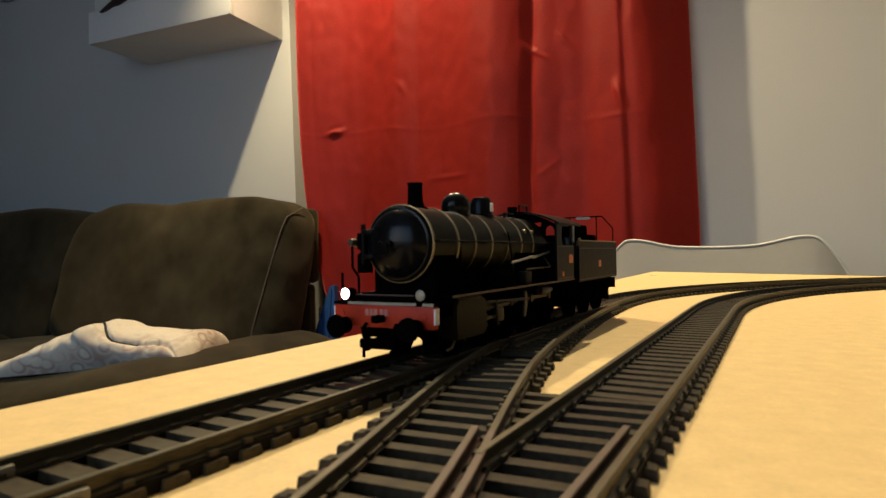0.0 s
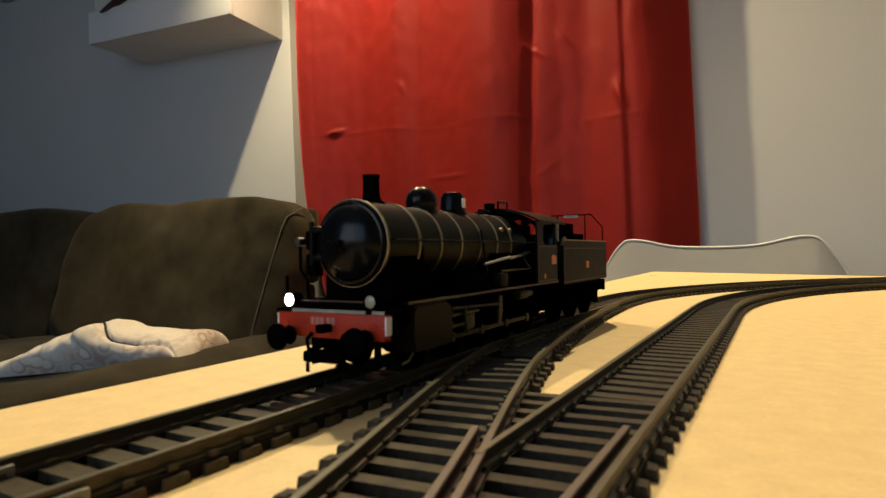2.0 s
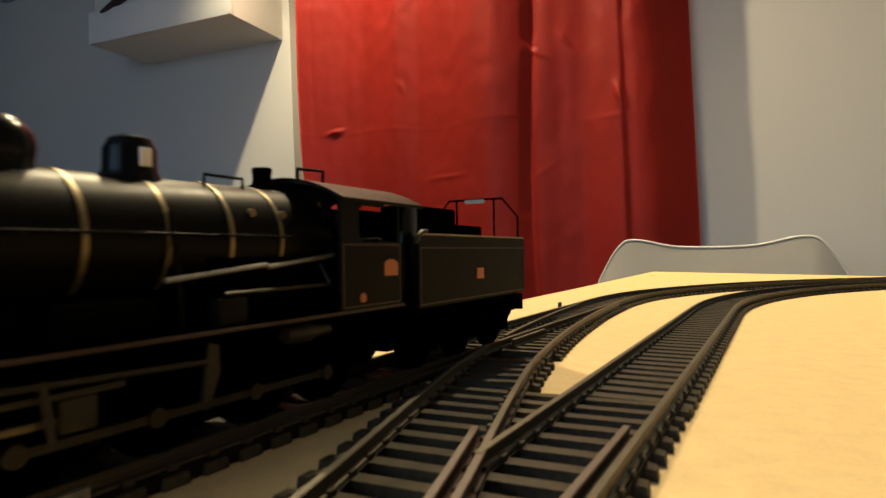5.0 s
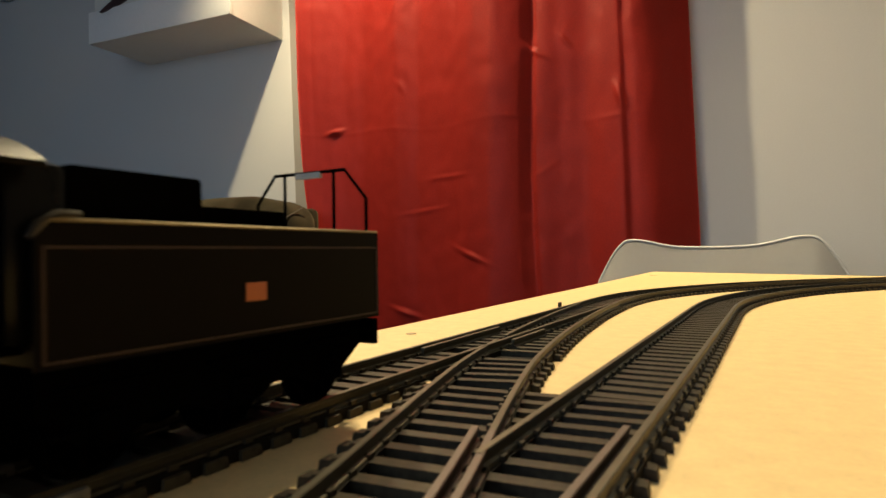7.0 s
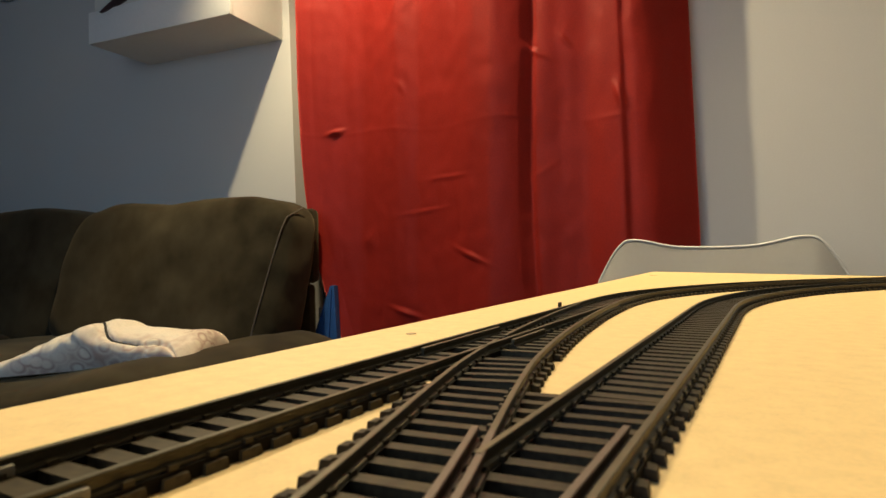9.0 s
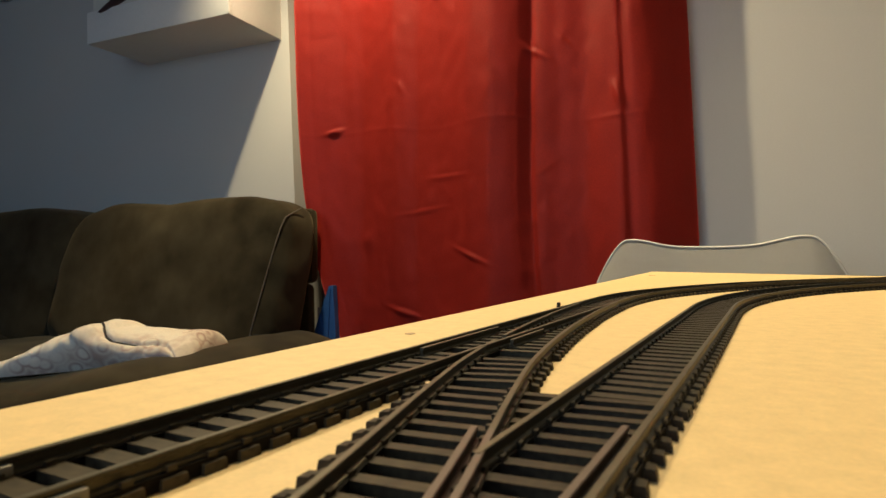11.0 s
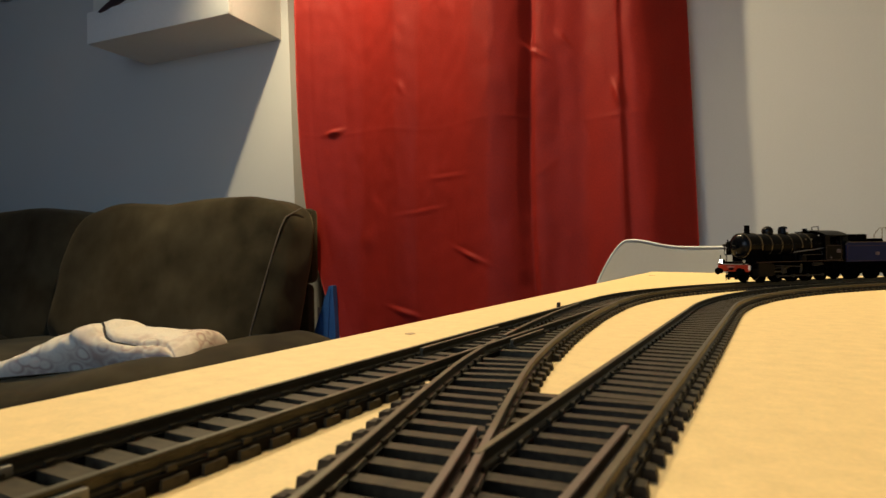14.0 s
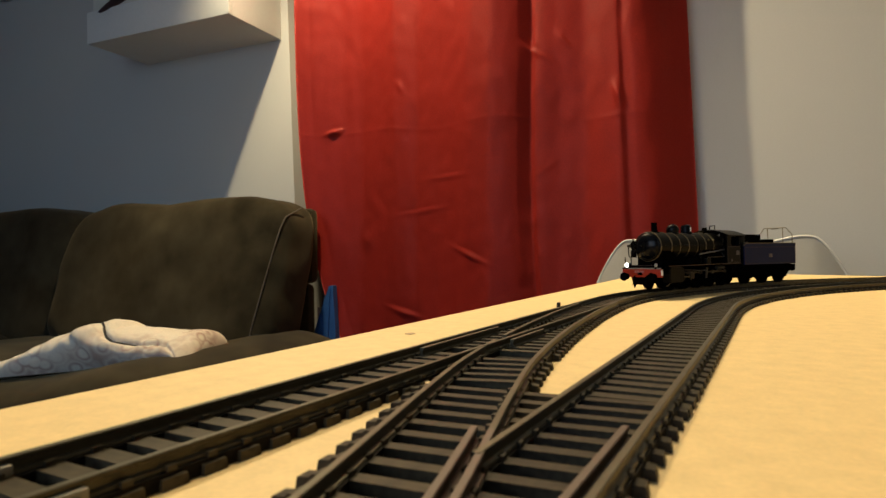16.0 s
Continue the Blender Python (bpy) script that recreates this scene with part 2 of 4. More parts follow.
part("arm", rod([(0, 0, HIGH - 0.02), (arm_to.x, arm_to.y, HIGH - 0.02), (arm_to.x, arm_to.y, 2.40)], 0.012, 10), M["shelf"], lamp)

# ---------------------------------------------------------------- table board
TOP = 0.750
board = thing("table", "bare pale brown fibreboard table top with rough edges", "table")
edge = [(-0.0595, -0.75), (-0.0620, 0.10), (-0.0690, 0.50), (-0.0810, 0.950), (0.034, 0.888), (0.127, 0.838), (0.190, 0.808), (0.26, 0.83), (0.75, 0.83), (0.75, -0.75)]
part("board", extrude(edge, TOP - 0.019, TOP, "z"), M["mdf"], board, smooth=0)
for x, y in ((0.0, -0.68), (0.65, -0.68), (0.65, 0.74), (0.0, 0.78)):
    part("leg", box(x, x + 0.05, y, y + 0.05, 0.0, TOP - 0.019, 0.003), M["beech"], board)
for (u, v, r) in ((-0.0446, 0.2045, 0.0020), (-0.055, 0.80, 0.004)):
    part("screw_hole", lathe([(TOP + 0.0003, 0.0), (TOP + 0.0003, r), (TOP, r * 1.05)], "z", (u, v, 0), 16), M["mdf_edge"], board)

# ---------------------------------------------------------------- track lines (plan, metres)
Y_OUT, R_OUT, X_OUT = 0.300, 0.445, -0.008
X_IN, Y_IN, R_IN = 0.0575, 0.315, 0.3795


A_JOIN = 0.28                                   # where the easement meets the full curve
Y_EASE, S_JOIN = 0.300, Y_OUT + A_JOIN * R_OUT


def outer(s):
    """Straight through the points, then easing into the curve."""
    if s < Y_EASE:
        return Vector((0.0, s)), 0.0
    if s < S_JOIN:
        k = (s - Y_EASE) / (S_JOIN - Y_EASE)
        h = Y_OUT + R_OUT * math.sin(A_JOIN) - Y_EASE
        end, slope = X_OUT + R_OUT * (1 - math.cos(A_JOIN)), math.tan(A_JOIN)
        x = (3 * k ** 2 - 2 * k ** 3) * end + (k ** 3 - k ** 2) * slope * h
        return Vector((x, Y_EASE + h * k)), math.atan(((6 * k - 6 * k ** 2) * end + (3 * k ** 2 - 2 * k) * slope * h) / h)
    a = (s - Y_OUT) / R_OUT
    return Vector((X_OUT + R_OUT * (1 - math.cos(a)), Y_OUT + R_OUT * math.sin(a))), a


def inner(s):
    if s < Y_IN:
        return Vector((X_IN, s)), 0.0
    a = (s - Y_IN) / R_IN
    return Vector((X_IN + R_IN * (1 - math.cos(a)), Y_IN + R_IN * math.sin(a))), a


CROSS = [(0.0575, -0.05), (0.0545, 0.00), (0.0500, 0.033), (0.0435, 0.060), (0.0310, 0.105), (0.0210, 0.145), (0.0117, 0.200), (0.0046, 0.262), (0.0022, 0.292), (0.0010, 0.318), (0.0004, 0.345)]


def cross(s):
    """The crossover from the outer to the inner line; s is the way along y."""
    for i in range(len(CROSS) - 1):
        if s <= CROSS[i + 1][1] or i == len(CROSS) - 2:
            p0, p1, p2, p3 = (CROSS[max(0, i - 1)], CROSS[i], CROSS[i + 1], CROSS[min(len(CROSS) - 1, i + 2)])
            h = p2[1] - p1[1]
            t = (s - p1[1]) / h
            m1, m2 = (p2[0] - p0[0]) / (p2[1] - p0[1]) * h, (p3[0] - p1[0]) / (p3[1] - p1[1]) * h
            x = (2 * t ** 3 - 3 * t ** 2 + 1) * p1[0] + (t ** 3 - 2 * t ** 2 + t) * m1 + (3 * t ** 2 - 2 * t ** 3) * p2[0] + (t ** 3 - t ** 2) * m2
            dx = ((6 * t ** 2 - 6 * t) * p1[0] + (3 * t ** 2 - 4 * t + 1) * m1 + (6 * t - 6 * t ** 2) * p2[0] + (3 * t ** 2 - 2 * t) * m2) / h
            return Vector((x, s)), math.atan(dx)


RAIL_TOP = TOP + 0.005
# half section of a rail: across from its middle, up
SECTION = [(-1.1, -2.5), (1.1, -2.5), (1.0, -2.1), (0.35, -1.8), (0.35, -0.8), (0.62, -0.65), (0.62, -0.12), (0.5, 0.0), (-0.5, 0.0), (-0.62, -0.12), (-0.62, -0.65), (-0.35, -0.8), (-0.35, -1.8), (-1.0, -2.1)]


def rail_mesh(line, offset, s0, s1, step=0.006, drop=0.0, bend=None):
    """A rail that keeps its offset beside a line, from s0 to s1. bend(s) adds to the offset."""
    bm = bmesh.new()
    n = max(2, int((s1 - s0) / step))
    rings = []
    for i in range(n + 1):
        s = s0 + (s1 - s0) * i / n
        p, a = line(s)
        side = Vector((math.cos(a), -math.sin(a)))
        o = offset + (bend(s) if bend else 0.0)
        rings.append([bm.verts.new((*(p + side * (o + q[0] / 1000)), RAIL_TOP - drop + q[1] / 1000)) for q in SECTION])
    k = len(SECTION)
    for i in range(n):
        for j in range(k):
            bm.faces.new((rings[i][j], rings[i][(j + 1) % k], rings[i + 1][(j + 1) % k], rings[i + 1][j]))
    bm.faces.new(rings[0])
    bm.faces.new(rings[-1][::-1])
    return bm


HALF = 0.00887


def sleeper_mesh(length, shift=0.0, gauge_marks=(-HALF, HALF), material="sleeper", wide=0.00155):
    """A moulded sleeper with the chairs that clip the rails."""
    h = length / 2
    bm = bmesh.new()
    side = [(-h, 0.0), (h, 0.0), (h - 0.0002, 0.0016), (h - 0.0022, 0.0018), (h - 0.0027, 0.0023), (-h + 0.0027, 0.0023), (-h + 0.0022, 0.0018), (-h + 0.0002, 0.0016)]
    rings = [[bm.verts.new((shift + x, y * (1.0 if z < 0.001 else 0.90), z)) for x, z in side] for y in (-wide, wide)]
    bm.faces.new(rings[0])
    bm.faces.new(rings[1][::-1])
    for j in range(8):
        bm.faces.new((rings[0][(j + 1) % 8], rings[0][j], rings[1][j], rings[1][(j + 1) % 8]))
    for g in gauge_marks:
        for s in (-1, 1):
            c = g + s * 0.00115
            box(c - 0.00045, c + 0.00045, -0.0008, 0.0008, 0.0023, 0.0031, bm=bm)
    return mesh_of("sleeper", bm, M[material], 0)


SLEEPER = sleeper_mesh(0.0248, wide=0.0022)


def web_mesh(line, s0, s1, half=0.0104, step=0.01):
    """The thin moulding that joins the sleepers between the rails, near-black for the shade in the gaps."""
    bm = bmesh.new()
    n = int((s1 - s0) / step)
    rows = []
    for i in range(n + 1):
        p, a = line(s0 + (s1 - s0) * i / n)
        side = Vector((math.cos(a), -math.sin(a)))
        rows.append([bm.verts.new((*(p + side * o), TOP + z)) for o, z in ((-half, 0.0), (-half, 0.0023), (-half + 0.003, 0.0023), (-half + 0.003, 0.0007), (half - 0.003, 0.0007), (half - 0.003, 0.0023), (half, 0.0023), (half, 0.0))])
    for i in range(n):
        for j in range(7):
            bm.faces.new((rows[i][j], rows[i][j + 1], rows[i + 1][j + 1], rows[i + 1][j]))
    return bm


def put_sleepers(parent, line, s0, s1, pitch=0.00678, mesh=None, rnd=random.Random(3), skip=None):
    n = int((s1 - s0) / pitch)
    for i in range(n):
        s = s0 + pitch * i
        if skip and skip(s):
            continue
        p, a = line(s)
        ob = new("sleeper", mesh or SLEEPER)
        ob.parent = parent
        ob.matrix_basis = Matrix.Translation((p.x, p.y, TOP)) @ Matrix.Rotation(-a + rnd.uniform(-0.006, 0.006), 4, "Z")

# ---------------------------------------------------------------- tracks
def track(name, label):
    return thing(name, label, "railway track", group="model railway tracks")


FROG_FAR, POINTS = 0.165, 0.338
NEAR_FROG = 0.125

outer_track = track("railway_track", "dark model railway track, straight then curving, on the board")
part("rail", rail_mesh(outer, -HALF, -0.56, 1.35), M["rail"], outer_track)
part("rail", rail_mesh(outer, HALF, -0.56, 1.35), M["rail"], outer_track)
put_sleepers(outer_track, outer, 0.0483 - 0.00678 * 20, FROG_FAR, mesh=sleeper_mesh(0.0236, -0.0006, wide=0.0022))
put_sleepers(outer_track, outer, POINTS, 1.30)

inner_track = track("railway_track", "dark model railway track inside the outer line")
part("rail", rail_mesh(inner, -HALF, 0.0735, 1.10), M["rail"], inner_track)
part("rail", rail_mesh(inner, HALF, -0.56, 1.10), M["rail"], inner_track)
put_sleepers(inner_track, inner, NEAR_FROG, 1.05, mesh=sleeper_mesh(0.0248, material="dusty", wide=0.0022))

turnout = track("railway_turnout", "dark model railway crossover with reddish plastic point rails")
part("rail", rail_mesh(cross, -HALF, -0.05, 0.176, drop=0.00012), M["rail"], turnout)
part("rail", rail_mesh(cross, HALF, 0.082, 0.325, drop=0.00012), M["rail"], turnout)
part("frog", rail_mesh(cross, HALF, 0.040, 0.082, drop=0.0001), M["point"], turnout, "reddish brown plastic frog")
part("point_blade", rail_mesh(cross, -HALF, 0.186, 0.315, drop=0.0003), M["rail"], turnout)
part("wing_rail", rail_mesh(cross, HALF - 0.0031, 0.040, 0.084, drop=0.0003), M["point"], turnout, "reddish brown plastic wing rail")
part("check_rail", rail_mesh(inner, HALF - 0.0027, 0.020, 0.096, drop=0.0002), M["point"], turnout, "reddish brown plastic check rail")
part("check_rail", rail_mesh(outer, -HALF + 0.0026, 0.150, 0.205, drop=0.0003), M["rail"], turnout)
part("wing_rail", rail_mesh(outer, HALF + 0.0024, 0.176, 0.205, drop=0.0003), M["rail"], turnout)
put_sleepers(turnout, cross, NEAR_FROG + 0.003, FROG_FAR, mesh=sleeper_mesh(0.0245, material="dusty"))
s = FROG_FAR + 0.004
rnd = random.Random(5)
while s < POINTS:                       # long sleepers under the far points
    p, a = cross(s)
    o = outer(s)[0]
    gap = max(0.0, p.x - o.x)
    ob = new("sleeper", sleeper_mesh(gap + 0.0245, gap / 2, (-HALF, HALF, gap - HALF, gap + HALF) if gap > 0.005 else (-HALF, HALF), "dusty"))
    ob.parent = turnout
    ob.matrix_basis = Matrix.Translation((o.x, s, TOP)) @ Matrix.Rotation(-a / 2, 4, "Z")
    s += 0.00678
s = NEAR_FROG - 0.004
while s > -0.05:                        # long sleepers under the near points
    p, a = cross(s)
    w = X_IN - p.x + 0.0245 + 0.0035
    ob = new("sleeper", sleeper_mesh(w, (X_IN + p.x) / 2 - X_IN - 0.00175, (-HALF, HALF, p.x - X_IN - HALF, p.x - X_IN + HALF), "rusty"))
    ob.parent = turnout
    ob.matrix_basis = Matrix.Translation((X_IN, s, TOP)) @ Matrix.Rotation(-a / 3, 4, "Z")
    s -= 0.00678
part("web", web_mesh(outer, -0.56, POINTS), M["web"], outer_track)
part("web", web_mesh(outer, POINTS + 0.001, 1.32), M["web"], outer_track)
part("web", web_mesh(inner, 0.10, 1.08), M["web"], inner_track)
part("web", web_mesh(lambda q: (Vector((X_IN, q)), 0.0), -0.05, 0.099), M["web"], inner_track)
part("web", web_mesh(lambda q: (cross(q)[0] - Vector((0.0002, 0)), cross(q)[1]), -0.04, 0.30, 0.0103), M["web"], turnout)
for x in (-HALF, HALF):
    part("rail_joiner", box(x - 0.0014, x + 0.0014, 0.0385, 0.0435, TOP + 0.0024, TOP + 0.0040, 0.0003), M["worn"], outer_track, "worn metal rail joiner")
part("track_nail", lathe([(TOP + 0.0002, 0.0009), (TOP + 0.0019, 0.0008), (TOP + 0.0022, 0.0)], "z", (0.0128, 0.1215, 0), 12), M["mdf"], turnout, "small pale yellowish nub")
part("throw_bar", box(-0.0185, 0.0060, 0.318, 0.3205, TOP + 0.001, TOP + 0.0026), M["sleeper"], turnout)
part("point_lever", box(-0.0210, -0.0195, 0.317, 0.320, TOP, TOP + 0.0045, 0.0004), M["sleeper"], turnout)
part("point_motor", extrude([(0.004, 0.40), (0.016, 0.405), (0.014, 0.45), (0.003, 0.44)], TOP + 0.0006, TOP + 0.0024, "z"), M["sleeper"], turnout, "flat black plastic point motor box")

# ---------------------------------------------------------------- trains
MM = 0.001


def mm(bm):
    bmesh.ops.scale(bm, vec=(MM, MM, MM), verts=bm.verts)
    return bm


def wheelset(parent, y, r, name="wheelset", spokes=10):
    """An axle that turns about its middle, with two spoked wheels on it."""
    ob = part(name, mm(rod([(-9.8, 0, 0), (9.8, 0, 0)], 0.9, 8)), M["soot"], parent)
    for sx in (-1, 1):
        bm = lathe([(sx * 6.9, 1.0), (sx * 6.9, r + 0.6), (sx * 7.5, r + 0.6), (sx * 7.7, r), (sx * 9.4, r), (sx * 9.4, r - 0.9), (sx * 9.0, r - 0.95), (sx * 9.0, 1.7), (sx * 9.6, 1.6), (sx * 9.6, 0.0)], "x", (0, 0, 0), spokes * 3)
        web = []
        for f in bm.faces:
            c = f.calc_center_median()
            q = math.hypot(c.y, c.z)
            if 1.8 < q < r - 1.0 and sx * c.x > 8.9 and int((math.atan2(c.z, c.y) % math.tau) / math.tau * spokes * 3) % 3:
                web.append(f)
        bmesh.ops.recalc_face_normals(bm, faces=bm.faces)
        if web:
            bmesh.ops.inset_individual(bm, faces=web, thickness=0.02, depth=-1.2)
        part("wheel", mm(bm), M["soot"], ob)
    ob.location = (0, y * MM, r * MM)
    return ob


def locomotive(label, plate="orange"):
    """Eight-coupled steam engine; its chimney stands at the origin, y points to the tender, z = 0 is the rail top."""
    e = thing("steam_locomotive", label, "model locomotive", group="model trains")
    BZ = 29.8
    # boiler, smokebox, door
    part("boiler", mm(lathe([(4, 9.4), (28, 9.4), (46, 9.7), (72, 9.9), (74, 9.9)], "y", (0, 0, BZ), 48)), M["black"], e)
    part("smokebox", mm(lathe([(-10.2, 9.2), (-9.6, 9.9), (3.6, 9.9), (4.2, 9.4)], "y", (0, 0, BZ), 48)), M["black"], e)
    door = part("smokebox_door", mm(lathe([(-13.9, 0.0), (-13.75, 2.2), (-13.3, 4.4), (-12.6, 6.3), (-11.7, 7.7), (-10.9, 8.5), (-10.4, 8.8), (-10.3, 9.3), (-9.8, 9.3)], "y", (0, 0, BZ), 48)), M["gloss"], e, "domed glossy black smokebox door")
    bm = rod([(0, -15.0, BZ), (0, -13.5, BZ)], 0.9, 12)
    rod([(0, -15.4, BZ), (0.8, -15.4, BZ - 2.6)], 0.28, 6, bm)
    rod([(0, -15.0, BZ), (-2.4, -15.0, BZ + 0.6)], 0.28, 6, bm)
    part("door_handle", mm(bm), M["black"], door)
    for dz in (-3.2, 3.2):
        part("door_hinge", mm(box(-9.9, -6.6, -11.9, -10.0, BZ + dz - 0.7, BZ + dz + 0.7, 0.3)), M["black"], door)
    part("hinge_pin", mm(rod([(-10.1, -11.2, BZ - 5.2), (-10.1, -11.2, BZ + 5.2)], 0.6, 8)), M["black"], door)
    part("air_pump", mm(lathe([(BZ - 7.5, 0), (BZ - 7.5, 2.0), (BZ - 2.6, 2.0), (BZ - 2.2, 1.2), (BZ - 1.4, 1.2), (BZ - 1.0, 2.0), (BZ + 3.0, 2.0), (BZ + 3.4, 0)], "z", (-11.6, -8.6, 0), 18)), M["soot"], e, "black upright air pump")
    part("pump_pipe", mm(rod([(-13.0, -10.0, BZ + 1.5), (-14.4, -10.4, BZ + 1.0), (-14.4, -10.4, BZ - 6.0), (-13.0, -9.6, BZ - 8.5), (-13.0, -9.6, 16)], 0.4, 6)), M["soot"], e)
    part("pump_valve", mm(lathe([(-12.6, 0.0), (-12.6, 0.9), (-11.6, 1.1), (-9.0, 1.1), (-9.0, 0.0)], "y", (-13.4, 0, BZ + 0.6), 12)), M["gear"], e)
    for y in (-9.0, 4.4, 16, 27.4, 39.2, 50.2, 61):
        r = 10.15 if y < 5 else 9.62 if y < 45 else 9.98
        part("boiler_band", mm(lathe([(y - 0.45, r - 0.3), (y - 0.4, r), (y + 0.4, r), (y + 0.45, r - 0.3)], "y", (0, 0, BZ), 48)), M["brass"], e, "thin dull brass boiler band")
    # on top
    part("chimney", mm(lathe([(BZ + 8.6, 4.4), (BZ + 9.5, 3.4), (BZ + 10.2, 2.5), (BZ + 11.0, 2.15), (BZ + 12.0, 2.02), (BZ + 15.7, 1.98), (BZ + 15.85, 2.12), (BZ + 16.35, 2.12), (BZ + 16.4, 1.6), (BZ + 13, 1.5), (BZ + 13, 0)], "z", (0, -1.4, 0), 28)), M["soot"], e, "short black flared chimney")
    part("steam_dome", mm(lathe([(BZ + 7, 5.0), (BZ + 8.8, 4.4), (BZ + 9.6, 4.15), (BZ + 10.6, 4.35), (BZ + 11.6, 4.45), (BZ + 12.7, 4.3), (BZ + 13.8, 3.75), (BZ + 14.7, 2.95), (BZ + 15.3, 2.1), (BZ + 15.75, 1.0), (BZ + 15.85, 0)], "z", (0, 21.8, 0), 32)), M["gloss"], e, "round glossy black steam dome")
    part("sand_dome", mm(lathe([(BZ + 7, 4.9), (BZ + 9.4, 4.3), (BZ + 10.4, 3.8), (BZ + 13.6, 3.7), (BZ + 15.2, 2.9), (BZ + 15.8, 1.4), (BZ + 15.9, 0)], "z", (0, 39.6, 0), 32)), M["gloss"], e, "round glossy black sand dome")
    # bright reflection on the dome, built as a small white block
    part("dome_glint", mm(box(3.0, 3.95, 38.7, 40.6, BZ + 10.8, BZ + 13.6, 0.15)), M["white"], e, "white piece for the reflection on the dome")
    part("safety_valve", mm(lathe([(BZ + 8, 1.9), (BZ + 12.6, 1.7), (BZ + 13.2, 1.9), (BZ + 13.9, 1.8), (BZ + 13.9, 0)], "z", (0, 66.0, 0), 16)), M["soot"], e)
    bm = rod([(3.6, 50, BZ + 9.0), (3.6, 50, BZ + 10.8), (3.6, 58, BZ + 10.8), (3.6, 58, BZ + 9.0)], 0.3, 6)
    part("pipe_loop", mm(bm), M["black"], e)
    for y in (55, 62):
        part("washout_plug", mm(lathe([(9.0, 0.7), (9.9, 0.7), (9.9, 0.0)], "x", (-0.6, y, BZ + 4.5), 10)), M["brass"], e)
    for sx in (-1, 1):
        bm = rod([(sx * 11.4, -8, BZ + 0.6), (sx * 11.4, 72, BZ + 0.6)], 0.2, 6)
        for y in (-8, 6, 20, 34, 48, 62):
            rod([(sx * 9.4, y, BZ + 0.6), (sx * 11.4, y, BZ + 0.6)], 0.35, 6, bm)
        part("handrail", mm(bm), M["black"], e)
        part("reach_rod", mm(rod([(sx * 11.6, 37.0, 23.9), (sx * 11.6, 55.5, 25.7), (sx * 11.6, 56.0, 25.3), (sx * 11.6, 74.5, 27.4)], 0.42, 6)), M["steel"], e, "bright steel reversing rod")
        # footplate and its edge
        part("footplate", mm(box(sx * 9 if sx > 0 else -15.2, 15.2 if sx > 0 else -9, -9.5, 91, 15.9, 16.6, 0.12)), M["soot"], e)
        part("footplate_edge", mm(box(*sorted((sx * 15.2, sx * 15.45)), -9.5, 91, 16.2, 16.75)), M["lining"], e, "thin maroon footplate edge line")
        # smokebox saddle pieces and cylinders
        bm = extrude([(-6.0, 5.2), (10.0, 5.2), (11.0, 8.5), (11.0, 14.4), (8.0, 15.8), (-6.0, 15.8), (-7.2, 14.0), (-7.2, 7.5)], sx * 9.0, sx * 15.0, "x")
        bmesh.ops.bevel(bm, geom=bm.edges[:], offset=0.5, segments=2, affect="EDGES")
        cyl = part("cylinder", mm(bm), M["casting"], e, "brown-black cylinder block")
        bm = bmesh.new()
        for z0, y0 in ((7.2, 12.0), (9.8, 12.0), (12.4, 11.8)):
            lathe([(11.0, 1.1), (y0, 1.1), (y0 + 0.5, 0.6), (y0 + 0.5, 0.0)], "y", (sx * 13.6, 0, z0), 12, bm)
        part("cover_bolts", mm(bm), M["casting"], cyl)
        part("drain_pipe", mm(rod([(sx * 13.0, -4.0, 5.4), (sx * 13.2, -6.5, 3.6), (sx * 13.2, -9.0, 3.2)], 0.32, 6)), M["brass"], cyl)
        # valve gear: expansion link, radius and combination levers, connecting rod
        bm = extrude([(41.0, 6.6), (42.6, 6.8), (44.0, 10.4), (43.8, 14.4), (42.2, 14.8), (41.6, 10.8)], sx * 13.2, sx * 13.9, "x")
        part("expansion_link", mm(bm), M["gear"], e, "dull metal expansion link")
        part("radius_rod", mm(rod([(sx * 13.5, 12.4, 13.4), (sx * 13.5, 43.0, 12.2)], 0.45, 6)), M["gear"], e)
        part("combination_lever", mm(rod([(sx * 13.6, 20.0, 13.6), (sx * 13.6, 21.2, 6.2)], 0.5, 6)), M["gear"], e)
        part("crosshead", mm(box(*sorted((sx * 11.4, sx * 13.4)), 22.0, 26.5, 7.0, 11.0, 0.4)), M["gear"], e, "dull metal crosshead")
        part("injector", mm(lathe([(58, 0), (58, 1.3), (60, 1.7), (64, 1.7), (66, 1.1), (69, 1.1), (69, 0)], "y", (sx * 12.8, 0, 13.8), 12)), M["gear"], e)
        part("feed_pipe", mm(rod([(sx * 10.0, 70.5, 25.5), (sx * 12.8, 70.0, 21.8), (sx * 12.8, 46.0, 21.6)], 0.3, 6)), M["gear"], e)
        part("valve_chest", mm(lathe([(-8.4, 0.0), (-8.4, 1.9), (12.2, 1.9), (12.2, 0)], "y", (sx * 12.6, 0, 13.2), 16)), M["soot"], e)
        part("piston_rod", mm(rod([(sx * 12.4, 10, 8.6), (sx * 12.4, 24, 8.6)], 0.5, 8)), M["brass"], e)
        part("slide_bar", mm(box(*sorted((sx * 11.7, sx * 13.1)), 10, 30, 11.1, 11.8)), M["gear"], e)
        part("valve_link", mm(extrude([(40, 8.5), (42.5, 8), (43, 14), (40.5, 14.6), (39.2, 11.5)], sx * 12.2, sx * 13.0, "x")), M["soot"], e)
        part("air_tank", mm(lathe([(22, 0), (22, 2.0), (22.6, 2.5), (33.4, 2.5), (34, 2.0), (34, 0)], "y", (sx * 12.2, 0, 19.4), 16)), M["soot"], e)
